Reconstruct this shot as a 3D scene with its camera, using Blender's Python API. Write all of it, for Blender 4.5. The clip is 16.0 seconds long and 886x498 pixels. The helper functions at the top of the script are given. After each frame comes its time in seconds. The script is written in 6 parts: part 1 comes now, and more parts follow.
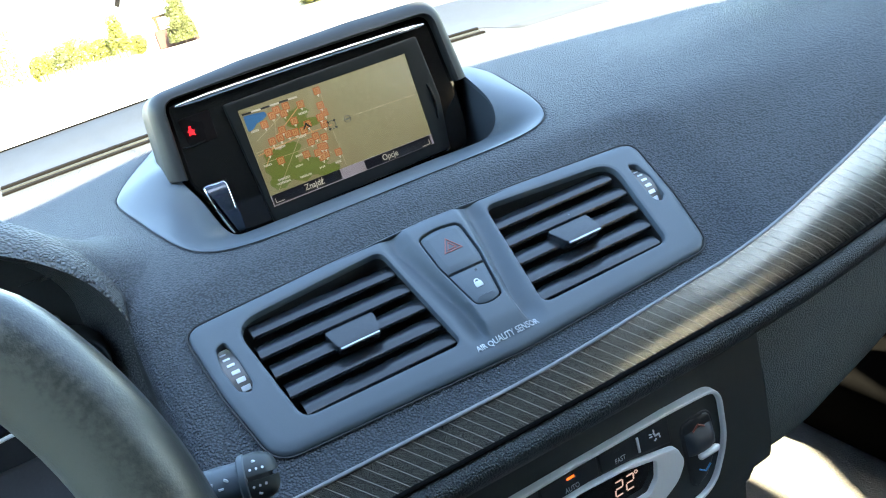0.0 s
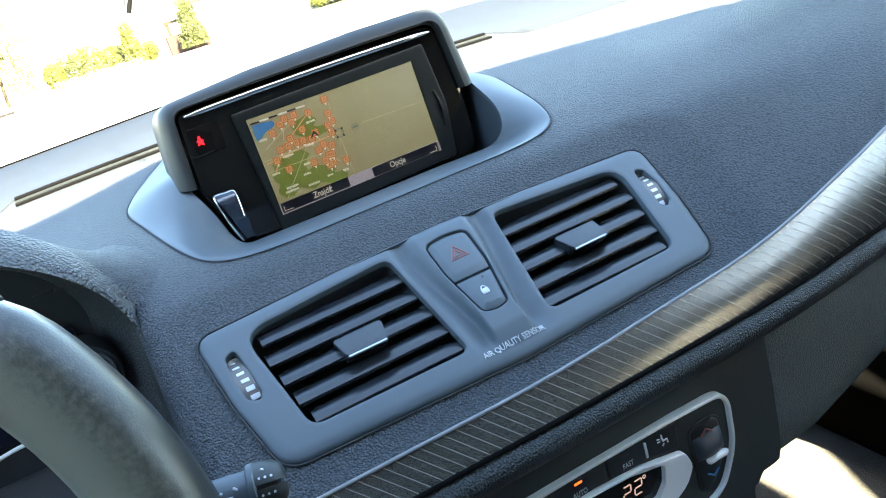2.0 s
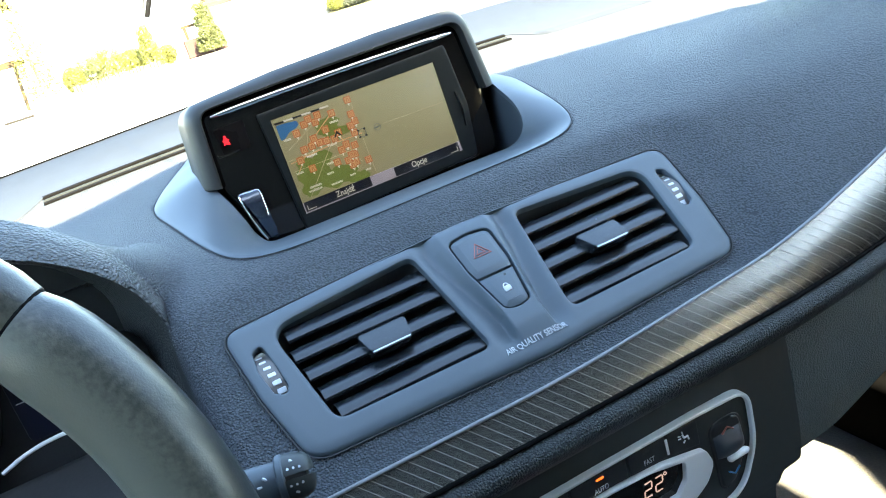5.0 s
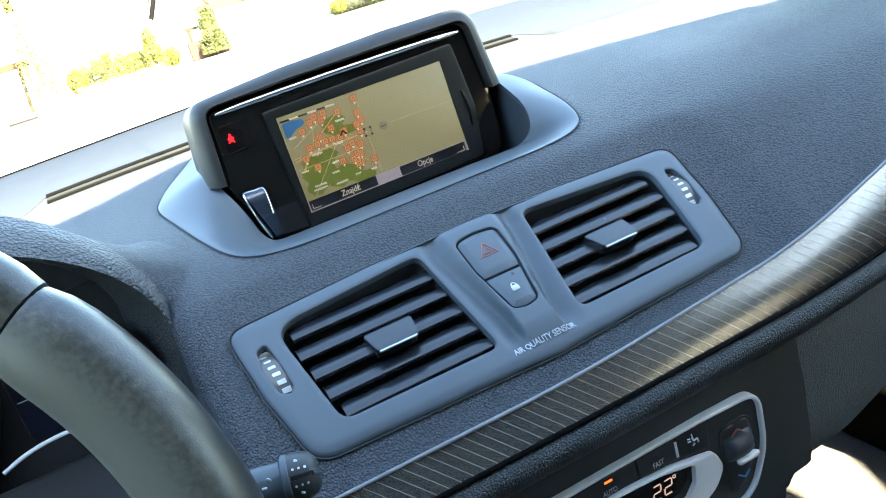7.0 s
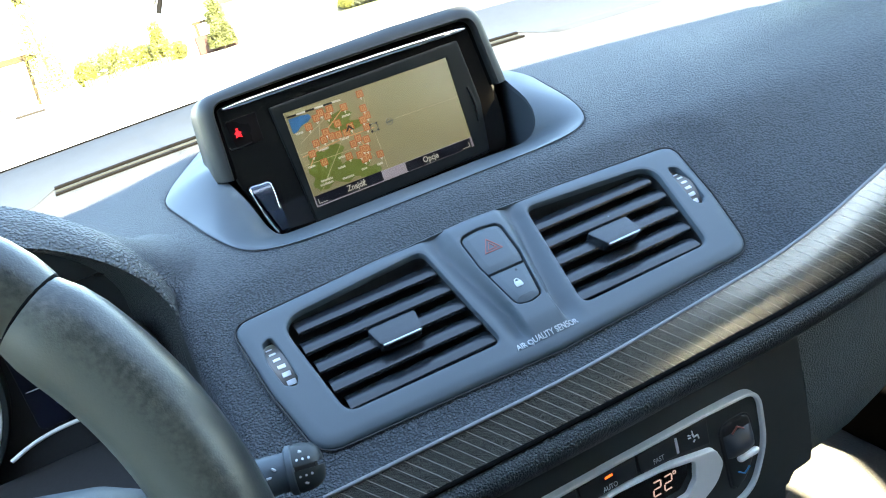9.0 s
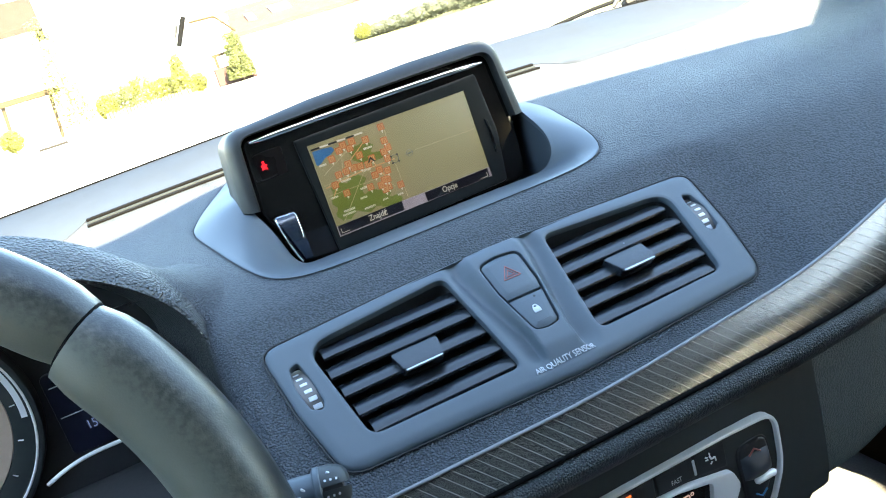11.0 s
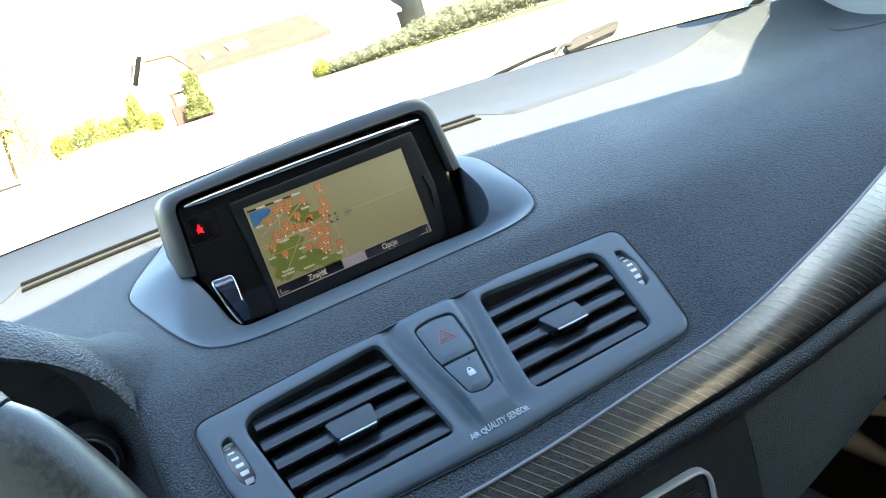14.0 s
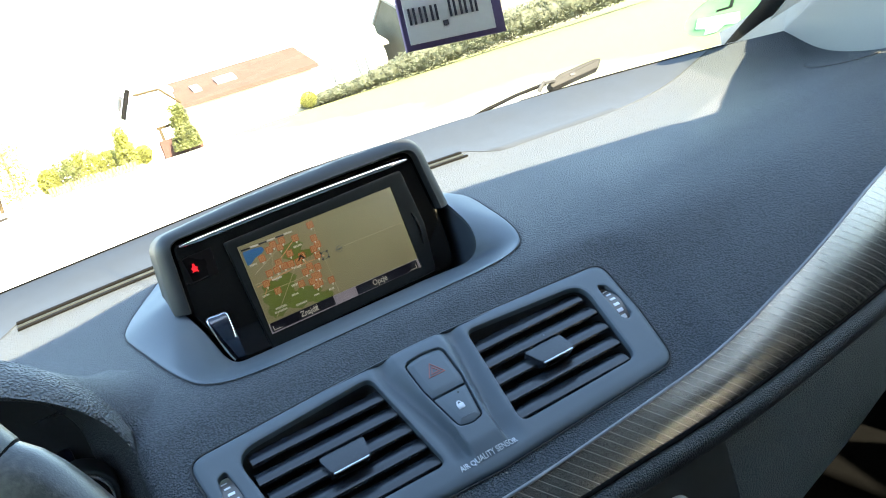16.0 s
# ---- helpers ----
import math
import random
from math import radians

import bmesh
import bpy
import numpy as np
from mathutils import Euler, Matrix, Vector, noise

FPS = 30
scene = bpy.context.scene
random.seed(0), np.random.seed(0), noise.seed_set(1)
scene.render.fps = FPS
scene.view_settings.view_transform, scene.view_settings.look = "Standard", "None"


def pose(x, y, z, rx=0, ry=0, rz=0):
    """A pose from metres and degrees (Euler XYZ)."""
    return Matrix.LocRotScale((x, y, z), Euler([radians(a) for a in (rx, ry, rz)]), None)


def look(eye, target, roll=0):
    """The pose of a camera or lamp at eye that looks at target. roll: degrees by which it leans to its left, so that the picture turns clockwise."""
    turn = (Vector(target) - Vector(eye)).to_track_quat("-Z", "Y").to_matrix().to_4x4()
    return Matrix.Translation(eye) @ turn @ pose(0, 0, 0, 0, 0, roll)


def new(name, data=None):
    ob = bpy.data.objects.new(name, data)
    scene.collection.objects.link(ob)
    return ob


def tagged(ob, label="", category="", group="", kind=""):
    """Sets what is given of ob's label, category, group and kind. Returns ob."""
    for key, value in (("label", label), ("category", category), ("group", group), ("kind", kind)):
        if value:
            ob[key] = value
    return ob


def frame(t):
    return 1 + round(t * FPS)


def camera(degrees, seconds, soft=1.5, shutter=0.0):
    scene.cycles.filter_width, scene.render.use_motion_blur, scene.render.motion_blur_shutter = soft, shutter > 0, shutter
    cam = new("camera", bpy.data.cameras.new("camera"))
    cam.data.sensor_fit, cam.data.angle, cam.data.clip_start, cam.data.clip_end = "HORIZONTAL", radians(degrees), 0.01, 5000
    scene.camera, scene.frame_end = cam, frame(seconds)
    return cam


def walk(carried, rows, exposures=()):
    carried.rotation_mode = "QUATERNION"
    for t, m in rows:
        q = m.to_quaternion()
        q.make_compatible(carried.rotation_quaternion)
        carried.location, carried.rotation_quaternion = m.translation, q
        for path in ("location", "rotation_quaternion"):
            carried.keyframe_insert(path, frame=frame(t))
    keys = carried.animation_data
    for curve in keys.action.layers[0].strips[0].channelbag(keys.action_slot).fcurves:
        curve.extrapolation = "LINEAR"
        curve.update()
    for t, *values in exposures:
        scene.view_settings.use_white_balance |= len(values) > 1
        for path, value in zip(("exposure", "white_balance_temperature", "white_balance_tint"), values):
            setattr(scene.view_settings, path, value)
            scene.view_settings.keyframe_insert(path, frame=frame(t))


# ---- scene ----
# the camera: held at the driver's seat, facing the centre of the dashboard
cam = camera(57.99, 16.0, soft=1.0)
ROWS = [
    (0.0, -0.1504, -0.3805, 0.1560, 68.871, 15.029, -26.879),
    (0.5, -0.1523, -0.3789, 0.1541, 69.001, 15.059, -26.674),
    (1.0, -0.1362, -0.3823, 0.1616, 69.041, 15.811, -26.747),
    (1.5, -0.1508, -0.3859, 0.1598, 69.118, 16.122, -26.585),
    (2.0, -0.1477, -0.3836, 0.1588, 69.177, 15.848, -26.244),
    (2.5, -0.1483, -0.3833, 0.1586, 69.279, 15.863, -26.030),
    (3.0, -0.1446, -0.3873, 0.1627, 69.353, 16.095, -25.878),
    (3.5, -0.1462, -0.3885, 0.1627, 69.449, 16.209, -25.684),
    (4.0, -0.1480, -0.3913, 0.1644, 69.545, 16.291, -25.572),
    (4.5, -0.1557, -0.3858, 0.1583, 69.594, 16.185, -25.383),
    (5.0, -0.1543, -0.3872, 0.1592, 69.707, 16.043, -25.131),
    (7.5, -0.1574, -0.3817, 0.1537, 70.091, 15.667, -24.737),
    (8.0, -0.1655, -0.3828, 0.1516, 69.819, 15.131, -24.365),
    (8.5, -0.1524, -0.3898, 0.1613, 69.851, 15.404, -24.321),
    (9.0, -0.1570, -0.3859, 0.1570, 69.892, 15.421, -24.330),
    (11.5, -0.1626, -0.4051, 0.1672, 72.628, 16.512, -23.005),
    (12.0, -0.1604, -0.4105, 0.1722, 72.904, 16.700, -22.866),
    (12.5, -0.1568, -0.4093, 0.1725, 73.271, 16.861, -22.776),
    (13.0, -0.1376, -0.4055, 0.1762, 73.538, 16.953, -24.772),
    (13.5, -0.1436, -0.4038, 0.1730, 73.618, 17.027, -26.089),
    (14.0, -0.1417, -0.4031, 0.1734, 73.634, 16.891, -26.326),
    (14.5, -0.1309, -0.4077, 0.1815, 74.327, 17.534, -27.651),
    (15.0, -0.1480, -0.4124, 0.1790, 74.558, 17.669, -27.916),
    (15.5, -0.1506, -0.4167, 0.1797, 75.003, 17.260, -27.505),
    (16.0, -0.1459, -0.4175, 0.1817, 75.491, 17.259, -27.296),
]
walk(cam, [(t, pose(x, y, z, rx, ry, rz)) for t, x, y, z, rx, ry, rz in ROWS], [(0.0, 4.75, 7000, 4), (9.0, 4.8, 7000, 4), (12.0, 4.7, 7000, 4), (14.0, 4.46, 7000, 4), (16.0, 4.18, 7000, 4)])

# ---- daylight: a sun behind the car on its right, blue sky ahead ----
SUN = Vector((0.16, -0.505, 0.43)).normalized()
world = bpy.data.worlds.new("sky")
scene.world = world
world.use_nodes = True
wn = world.node_tree
sky = wn.nodes.new("ShaderNodeTexSky")
sky.sky_type, sky.sun_disc = "NISHITA", False
sky.sun_elevation, sky.sun_rotation = math.asin(SUN.z), math.atan2(SUN.x, SUN.y)
sky.air_density, sky.dust_density, sky.ozone_density = 1.0, 0.9, 1.3
wn.links.new(sky.outputs[0], wn.nodes["Background"].inputs[0])
wn.nodes["Background"].inputs[1].default_value = 0.095
sun = new("sun", bpy.data.lights.new("sun", "SUN"))
sun.data.energy, sun.data.angle, sun.data.color = 4.7, radians(0.53), (1.0, 0.845, 0.66)
sun.matrix_world = look(SUN * 20, (0, 0, 0))


# ---- materials ----
def nodes_of(name):
    m = bpy.data.materials.new(name)
    m.use_nodes = True
    t = m.node_tree
    return m, t, t.nodes["Principled BSDF"]


def plain(name, colour, rough=0.5, metal=0.0, grain=0.0, size=0.002, mottle=0.1, blotch=0.05, cells=False, coat=0.0, spec=0.5):
    """A surface with mottled colour at two scales and a fine relief of the given depth (grain) and size in metres."""
    m, t, b = nodes_of(name)
    co = t.nodes.new("ShaderNodeTexCoord")
    n1 = t.nodes.new("ShaderNodeTexNoise")
    n1.inputs["Scale"].default_value, n1.inputs["Detail"].default_value = 1 / max(size, 1e-5), 3
    n2 = t.nodes.new("ShaderNodeTexNoise")
    n2.inputs["Scale"].default_value, n2.inputs["Detail"].default_value = 1 / blotch, 4
    for n in (n1, n2):
        t.links.new(co.outputs["Object"], n.inputs["Vector"])
    add = t.nodes.new("ShaderNodeMath")
    add.operation = "ADD"
    t.links.new(n1.outputs["Fac"], add.inputs[0])
    t.links.new(n2.outputs["Fac"], add.inputs[1])
    ramp = t.nodes.new("ShaderNodeMapRange")
    ramp.inputs["From Min"].default_value, ramp.inputs["From Max"].default_value = 0.6, 1.4
    ramp.inputs["To Min"].default_value, ramp.inputs["To Max"].default_value = 1 - mottle, 1 + mottle
    t.links.new(add.outputs[0], ramp.inputs["Value"])
    mix = t.nodes.new("ShaderNodeVectorMath")
    mix.operation = "SCALE"
    mix.inputs[0].default_value = colour
    t.links.new(ramp.outputs[0], mix.inputs["Scale"])
    t.links.new(mix.outputs[0], b.inputs["Base Color"])
    r2 = t.nodes.new("ShaderNodeMapRange")
    r2.inputs["From Min"].default_value, r2.inputs["From Max"].default_value = 0.3, 0.7
    r2.inputs["To Min"].default_value, r2.inputs["To Max"].default_value = rough * 0.9, min(1, rough * 1.1)
    t.links.new(n2.outputs["Fac"], r2.inputs["Value"])
    t.links.new(r2.outputs[0], b.inputs["Roughness"])
    b.inputs["Metallic"].default_value = metal
    b.inputs["Coat Weight"].default_value = coat
    b.inputs["Specular IOR Level"].default_value = spec
    if grain:
        bump = t.nodes.new("ShaderNodeBump")
        bump.inputs["Strength"].default_value, bump.inputs["Distance"].default_value = 1.0, grain
        if cells:
            warp = t.nodes.new("ShaderNodeVectorMath")
            warp.operation = "MULTIPLY_ADD"
            warp.inputs[1].default_value = (size * 0.3,) * 3
            t.links.new(n1.outputs["Color"], warp.inputs[0])
            t.links.new(co.outputs["Object"], warp.inputs[2])
            v = t.nodes.new("ShaderNodeTexVoronoi")
            v.feature = "SMOOTH_F1"
            v.inputs["Scale"].default_value = 1 / size
            v.inputs["Smoothness"].default_value = 0.12
            t.links.new(warp.outputs[0], v.inputs["Vector"])
            # the relief's shading is painted in too: pale cell tops, dark pits
            cell_shade = t.nodes.new("ShaderNodeMapRange")
            cell_shade.interpolation_type = "SMOOTHSTEP"
            cell_shade.inputs["From Min"].default_value, cell_shade.inputs["From Max"].default_value = 0.18, 0.80
            cell_shade.inputs["To Min"].default_value, cell_shade.inputs["To Max"].default_value = 1.0, 0.0
            t.links.new(v.outputs["Distance"], cell_shade.inputs["Value"])
            both = t.nodes.new("ShaderNodeMath")
            both.operation = "MULTIPLY_ADD"
            both.inputs[1].default_value, both.inputs[2].default_value = 0.55, 0.72
            t.links.new(cell_shade.outputs[0], both.inputs[0])
            shade = t.nodes.new("ShaderNodeMath")
            shade.operation = "MULTIPLY"
            t.links.new(ramp.outputs[0], shade.inputs[0])
            t.links.new(both.outputs[0], shade.inputs[1])
            t.links.new(shade.outputs[0], mix.inputs["Scale"])
            t.links.new(cell_shade.outputs[0], bump.inputs["Height"])
        else:
            t.links.new(n1.outputs["Fac"], bump.inputs["Height"])
        t.links.new(bump.outputs[0], b.inputs["Normal"])
    return m


def glowing(name, colour, strength):
    m, t, b = nodes_of(name)
    b.inputs["Base Color"].default_value = (*(0.3 * c for c in colour), 1)
    b.inputs["Emission Color"].default_value = (*colour, 1)
    b.inputs["Emission Strength"].default_value = strength
    b.inputs["Roughness"].default_value = 0.4
    return m


def clear_glass(name, tint=(1, 1, 1), ior=1.2):
    m, t, b = nodes_of(name)
    t.nodes.remove(b)
    tr, gl, fr, mx = (t.nodes.new("ShaderNode" + k) for k in ("BsdfTransparent", "BsdfGlossy", "Fresnel", "MixShader"))
    tr.inputs[0].default_value = (*tint, 1)
    gl.inputs["Roughness"].default_value = 0.02
    fr.inputs[0].default_value = ior or 1.45
    mx.inputs[0].default_value = 0.07
    if ior:
        t.links.new(fr.outputs[0], mx.inputs[0])
    t.links.new(tr.outputs[0], mx.inputs[1])
    t.links.new(gl.outputs[0], mx.inputs[2])
    t.links.new(mx.outputs[0], t.nodes["Material Output"].inputs[0])
    return m


def translucent(name, colour, mottle=0.0):
    """A thin film or leaf that daylight shines through."""
    m, t, b = nodes_of(name)
    tl, mx = t.nodes.new("ShaderNodeBsdfTranslucent"), t.nodes.new("ShaderNodeMixShader")
    tl.inputs[0].default_value = (*colour, 1)
    b.inputs["Base Color"].default_value = (*colour, 1)
    b.inputs["Roughness"].default_value = 0.6
    b.inputs["Specular IOR Level"].default_value = 0.1
    mx.inputs[0].default_value = 0.65
    if mottle:
        co, n, r = (t.nodes.new("ShaderNode" + k) for k in ("TexCoord", "TexNoise", "MapRange"))
        n.inputs["Scale"].default_value, n.inputs["Detail"].default_value = 2.2, 4
        t.links.new(co.outputs["Object"], n.inputs["Vector"])
        r.inputs["From Min"].default_value, r.inputs["From Max"].default_value = 0.3, 0.7
        r.inputs["To Min"].default_value, r.inputs["To Max"].default_value = 1 - mottle, 1 + mottle
        t.links.new(n.outputs["Fac"], r.inputs["Value"])
        sc = t.nodes.new("ShaderNodeVectorMath")
        sc.operation = "SCALE"
        sc.inputs[0].default_value = colour
        t.links.new(r.outputs[0], sc.inputs["Scale"])
        t.links.new(sc.outputs[0], tl.inputs[0])
        t.links.new(sc.outputs[0], b.inputs["Base Color"])
    t.links.new(b.outputs[0], mx.inputs[1])
    t.links.new(tl.outputs[0], mx.inputs[2])
    t.links.new(mx.outputs[0], t.nodes["Material Output"].inputs[0])
    return m


def striped_trim(name):
    """Dark bronze lacquered metal with thin light slanting lines."""
    m, t, b = nodes_of(name)
    uv = t.nodes.new("ShaderNodeUVMap")
    sep = t.nodes.new("ShaderNodeSeparateXYZ")
    t.links.new(uv.outputs[0], sep.inputs[0])

    def math_node(op, a, c, d=None):
        n = t.nodes.new("ShaderNodeMath")
        n.operation = op
        for i, v in enumerate((a, c, d)):
            if v is None:
                continue
            if isinstance(v, (int, float)):
                n.inputs[i].default_value = v
            else:
                t.links.new(v, n.inputs[i])
        return n.outputs[0]
    slant = math_node("MULTIPLY_ADD", sep.outputs[1], -0.9, sep.outputs[0])
    fr = math_node("FRACT", slant, 0)
    line = math_node("LESS_THAN", fr, 0.06)
    fine = t.nodes.new("ShaderNodeTexNoise")
    fine.inputs["Scale"].default_value = 60
    t.links.new(uv.outputs[0], fine.inputs["Vector"])
    mx = t.nodes.new("ShaderNodeMix")
    mx.data_type = "RGBA"
    mx.inputs[6].default_value, mx.inputs[7].default_value = (0.190, 0.188, 0.178, 1), (0.36, 0.35, 0.32, 1)
    t.links.new(line, mx.inputs[0])
    t.links.new(mx.outputs[2], b.inputs["Base Color"])
    mt = t.nodes.new("ShaderNodeMapRange")
    mt.inputs["To Min"].default_value, mt.inputs["To Max"].default_value = 0.85, 0.0
    t.links.new(line, mt.inputs["Value"])
    t.links.new(mt.outputs[0], b.inputs["Metallic"])
    rr = t.nodes.new("ShaderNodeMapRange")
    rr.inputs["To Min"].default_value, rr.inputs["To Max"].default_value = 0.22, 0.32
    t.links.new(fine.outputs["Fac"], rr.inputs["Value"])
    t.links.new(rr.outputs[0], b.inputs["Roughness"])
    bump = t.nodes.new("ShaderNodeBump")
    bump.inputs["Strength"].default_value, bump.inputs["Distance"].default_value = 0.5, 0.0003
    t.links.new(line, bump.inputs["Height"])
    t.links.new(bump.outputs[0], b.inputs["Normal"])
    return m


GRAIN = plain("grained_dash", (0.057, 0.064, 0.073), 0.50, grain=0.0009, size=0.00120, mottle=0.16, blotch=0.09, cells=True, spec=0.18)
GRAIN_COARSE = plain("grained_hood", (0.054, 0.058, 0.060), 0.42, grain=0.0012, size=0.0018, mottle=0.14, blotch=0.09, cells=True, spec=0.45)
GRAIN_FINE = plain("grained_lower", (0.026, 0.032, 0.034), 0.46, grain=0.00038, size=0.0011, mottle=0.12, blotch=0.07, cells=True, spec=0.34)
SATIN = plain("satin_plastic", (0.065, 0.082, 0.097), 0.46, grain=0.00003, size=0.0006, mottle=0.05, blotch=0.06, spec=0.38)
VENT = plain("vent_plastic", (0.011, 0.013, 0.016), 0.25, grain=0.00003, size=0.0006, mottle=0.08, blotch=0.05)
MATTE = plain("matte_dark", (0.019, 0.024, 0.025), 0.5, grain=0.00003, size=0.0008, mottle=0.08, blotch=0.06)
CAVITY = plain("cavity_black", (0.018, 0.019, 0.021), 0.7, grain=0.0001, size=0.002, mottle=0.2, blotch=0.03)
GLOSS = plain("piano_black", (0.005, 0.0045, 0.004), 0.08, mottle=0.1, blotch=0.04, spec=0.4)
SOFT = plain("soft_hood", (0.015, 0.0155, 0.015), 0.55, grain=0.00004, size=0.0008, mottle=0.06, blotch=0.04, spec=0.25)
BEZEL = plain("bezel_black", (0.006, 0.007, 0.007), 0.4, grain=0.00003, size=0.0007, mottle=0.06, blotch=0.04, spec=0.2)
CHROME = plain("chrome", (0.85, 0.86, 0.88), 0.14, metal=1.0, mottle=0.02, blotch=0.03)
SILVER = plain("silver_paint", (0.76, 0.76, 0.76), 0.32, metal=0.15, grain=0.000004, size=0.0004, mottle=0.03, blotch=0.05)
def worn_lit_leather(name):
    """Dark glossy leather, rubbed dull towards the wheel's hub, with light painted pale on that side."""
    m = plain(name, (0.022, 0.023, 0.021), 0.31, grain=0.00010, size=0.0008, mottle=0.2, blotch=0.03, spec=0.5)
    t, b = m.node_tree, m.node_tree.nodes["Principled BSDF"]
    co, far, n1, add, fall = (t.nodes.new("ShaderNode" + k) for k in ("TexCoord", "VectorMath", "TexNoise", "Math", "MapRange"))
    far.operation = "DISTANCE"
    far.inputs[1].default_value = (-0.345, -0.14, -0.005)
    n1.inputs["Scale"].default_value, n1.inputs["Detail"].default_value = 420, 6
    t.links.new(co.outputs["Object"], far.inputs[0])
    t.links.new(co.outputs["Object"], n1.inputs["Vector"])
    add.operation = "MULTIPLY_ADD"
    add.inputs[1].default_value = 0.016
    t.links.new(n1.outputs["Fac"], add.inputs[0])
    t.links.new(far.outputs["Value"], add.inputs[2])
    fall.interpolation_type = "SMOOTHSTEP"
    fall.inputs["From Min"].default_value, fall.inputs["From Max"].default_value = 0.177, 0.193
    fall.inputs["To Min"].default_value, fall.inputs["To Max"].default_value = 1.0, 0.0
    t.links.new(add.outputs[0], fall.inputs["Value"])
    mx, rr = t.nodes.new("ShaderNodeMix"), t.nodes.new("ShaderNodeMapRange")
    mx.data_type = "RGBA"
    t.links.new(fall.outputs[0], mx.inputs[0])
    t.links.new(b.inputs["Base Color"].links[0].from_socket, mx.inputs[6])
    # pale olive: rubbed leather plus the light that reaches the hub side
    mx.inputs[7].default_value = (0.125, 0.122, 0.095, 1)
    t.links.new(mx.outputs[2], b.inputs["Base Color"])
    rr.inputs["To Min"].default_value, rr.inputs["To Max"].default_value = 0.31, 0.5
    t.links.new(fall.outputs[0], rr.inputs["Value"])
    t.links.new(rr.outputs[0], b.inputs["Roughness"])
    return m


LEATHER = worn_lit_leather("leather")
TRIM = striped_trim("striped_trim")
INK = plain("white_print", (0.75, 0.77, 0.8), 0.5, mottle=0.04)
INK_SOFT = plain("soft_print", (0.50, 0.52, 0.55), 0.5, mottle=0.04)
INK_DIM = plain("grey_print", (0.62, 0.64, 0.67), 0.5, mottle=0.04)
INK_RED = plain("red_print", (0.27, 0.075, 0.06), 0.5, mottle=0.04)
INK_BLUE = plain("blue_print", (0.05, 0.25, 0.55), 0.5, mottle=0.04)
HEADLINER = plain("headliner_cloth", (0.10, 0.10, 0.098), 0.9, grain=0.0003, size=0.001, mottle=0.06, blotch=0.1)
PILLAR = plain("pillar_trim", (0.33, 0.32, 0.30), 0.6, grain=0.0001, size=0.0012, mottle=0.05, blotch=0.08)
CARPET = plain("carpet", (0.13, 0.125, 0.115), 0.95, grain=0.0012, size=0.002, mottle=0.25, blotch=0.05)
DOORTRIM = plain("door_trim", (0.02, 0.021, 0.022), 0.55, grain=0.0002, size=0.002, mottle=0.1, cells=True)
FRIT = plain("black_frit", (0.004, 0.004, 0.004), 0.6, mottle=0.1, spec=0.1)
SLOT_BLACK = plain("slot_black", (0.003, 0.003, 0.003), 0.9, mottle=0.2, spec=0.1)
RUBBER = plain("rubber", (0.02, 0.02, 0.02), 0.6, mottle=0.15, grain=0.0001, size=0.002)
GLASS = clear_glass("windscreen_glass", (0.86, 0.89, 0.87), 1.45)


# ---- building helpers ----
def thing(name, at, label, category, group="", kind=""):
    ob = new(name)
    ob.location = at
    ob.empty_display_size = 0.02
    return tagged(ob, label, category, group, kind)


def link_mesh(name, bm, material, smooth=True):
    bmesh.ops.recalc_face_normals(bm, faces=bm.faces[:])
    me = bpy.data.meshes.new(name)
    bm.to_mesh(me)
    bm.free()
    me.materials.append(material)
    if smooth:
        me.polygons.foreach_set("use_smooth", [True] * len(me.polygons))
        me.set_sharp_from_angle(angle=radians(40))
    return new(name, me)


def base_of(ob):
    m = ob.matrix_basis.copy()
    return base_of(ob.parent) @ ob.matrix_parent_inverse @ m if ob.parent else m


def part(name, bm, material, parent, label="", smooth=True):
    ob = link_mesh(name, bm, material, smooth)
    ob.parent = parent
    ob.matrix_parent_inverse = base_of(parent).inverted()
    return tagged(ob, label) if label else ob


def single(name, bm, material, label, category, kind="", group="", smooth=True):
    return tagged(link_mesh(name, bm, material, smooth), label, category, group, kind)


def rounded(points, radii, n=6):
    """A polygon with its corners rounded; radii: one, or one per corner."""
    pts = [Vector((p[0], p[1])) for p in points]
    radii = radii if hasattr(radii, "__len__") else [radii] * len(pts)
    out = []
    for i, p in enumerate(pts):
        a, b, r = pts[i - 1] - p, pts[(i + 1) % len(pts)] - p, radii[i]
        if r <= 0:
            out.append(p)
            continue
        half = a.angle(b) / 2
        d = min(r / math.tan(half), a.length * 0.48, b.length * 0.48)
        s, e = p + a.normalized() * d, p + b.normalized() * d
        for k in range(n + 1):
            f = k / n
            out.append(s * (1 - f) ** 2 + p * (2 * f * (1 - f)) + e * f ** 2)
    return out


def area2(poly):
    return sum(poly[i - 1].x * poly[i].y - poly[i].x * poly[i - 1].y for i in range(len(poly)))


def ccw(poly):
    return list(poly) if area2(poly) > 0 else list(poly)[::-1]


def inset(poly, d):
    """Move a counterclockwise polygon inwards by d."""
    out = []
    for i, p in enumerate(poly):
        a, b = (p - poly[i - 1]), (poly[(i + 1) % len(poly)] - p)
        na, nb = Vector((-a.y, a.x)), Vector((-b.y, b.x))
        na, nb = (na.normalized() if na.length > 1e-9 else nb.normalized()), (nb.normalized() if nb.length > 1e-9 else na.normalized())
        m = na + nb
        m = m / max(m.length_squared / 2, 0.5)
        out.append(p + m * d)
    return out


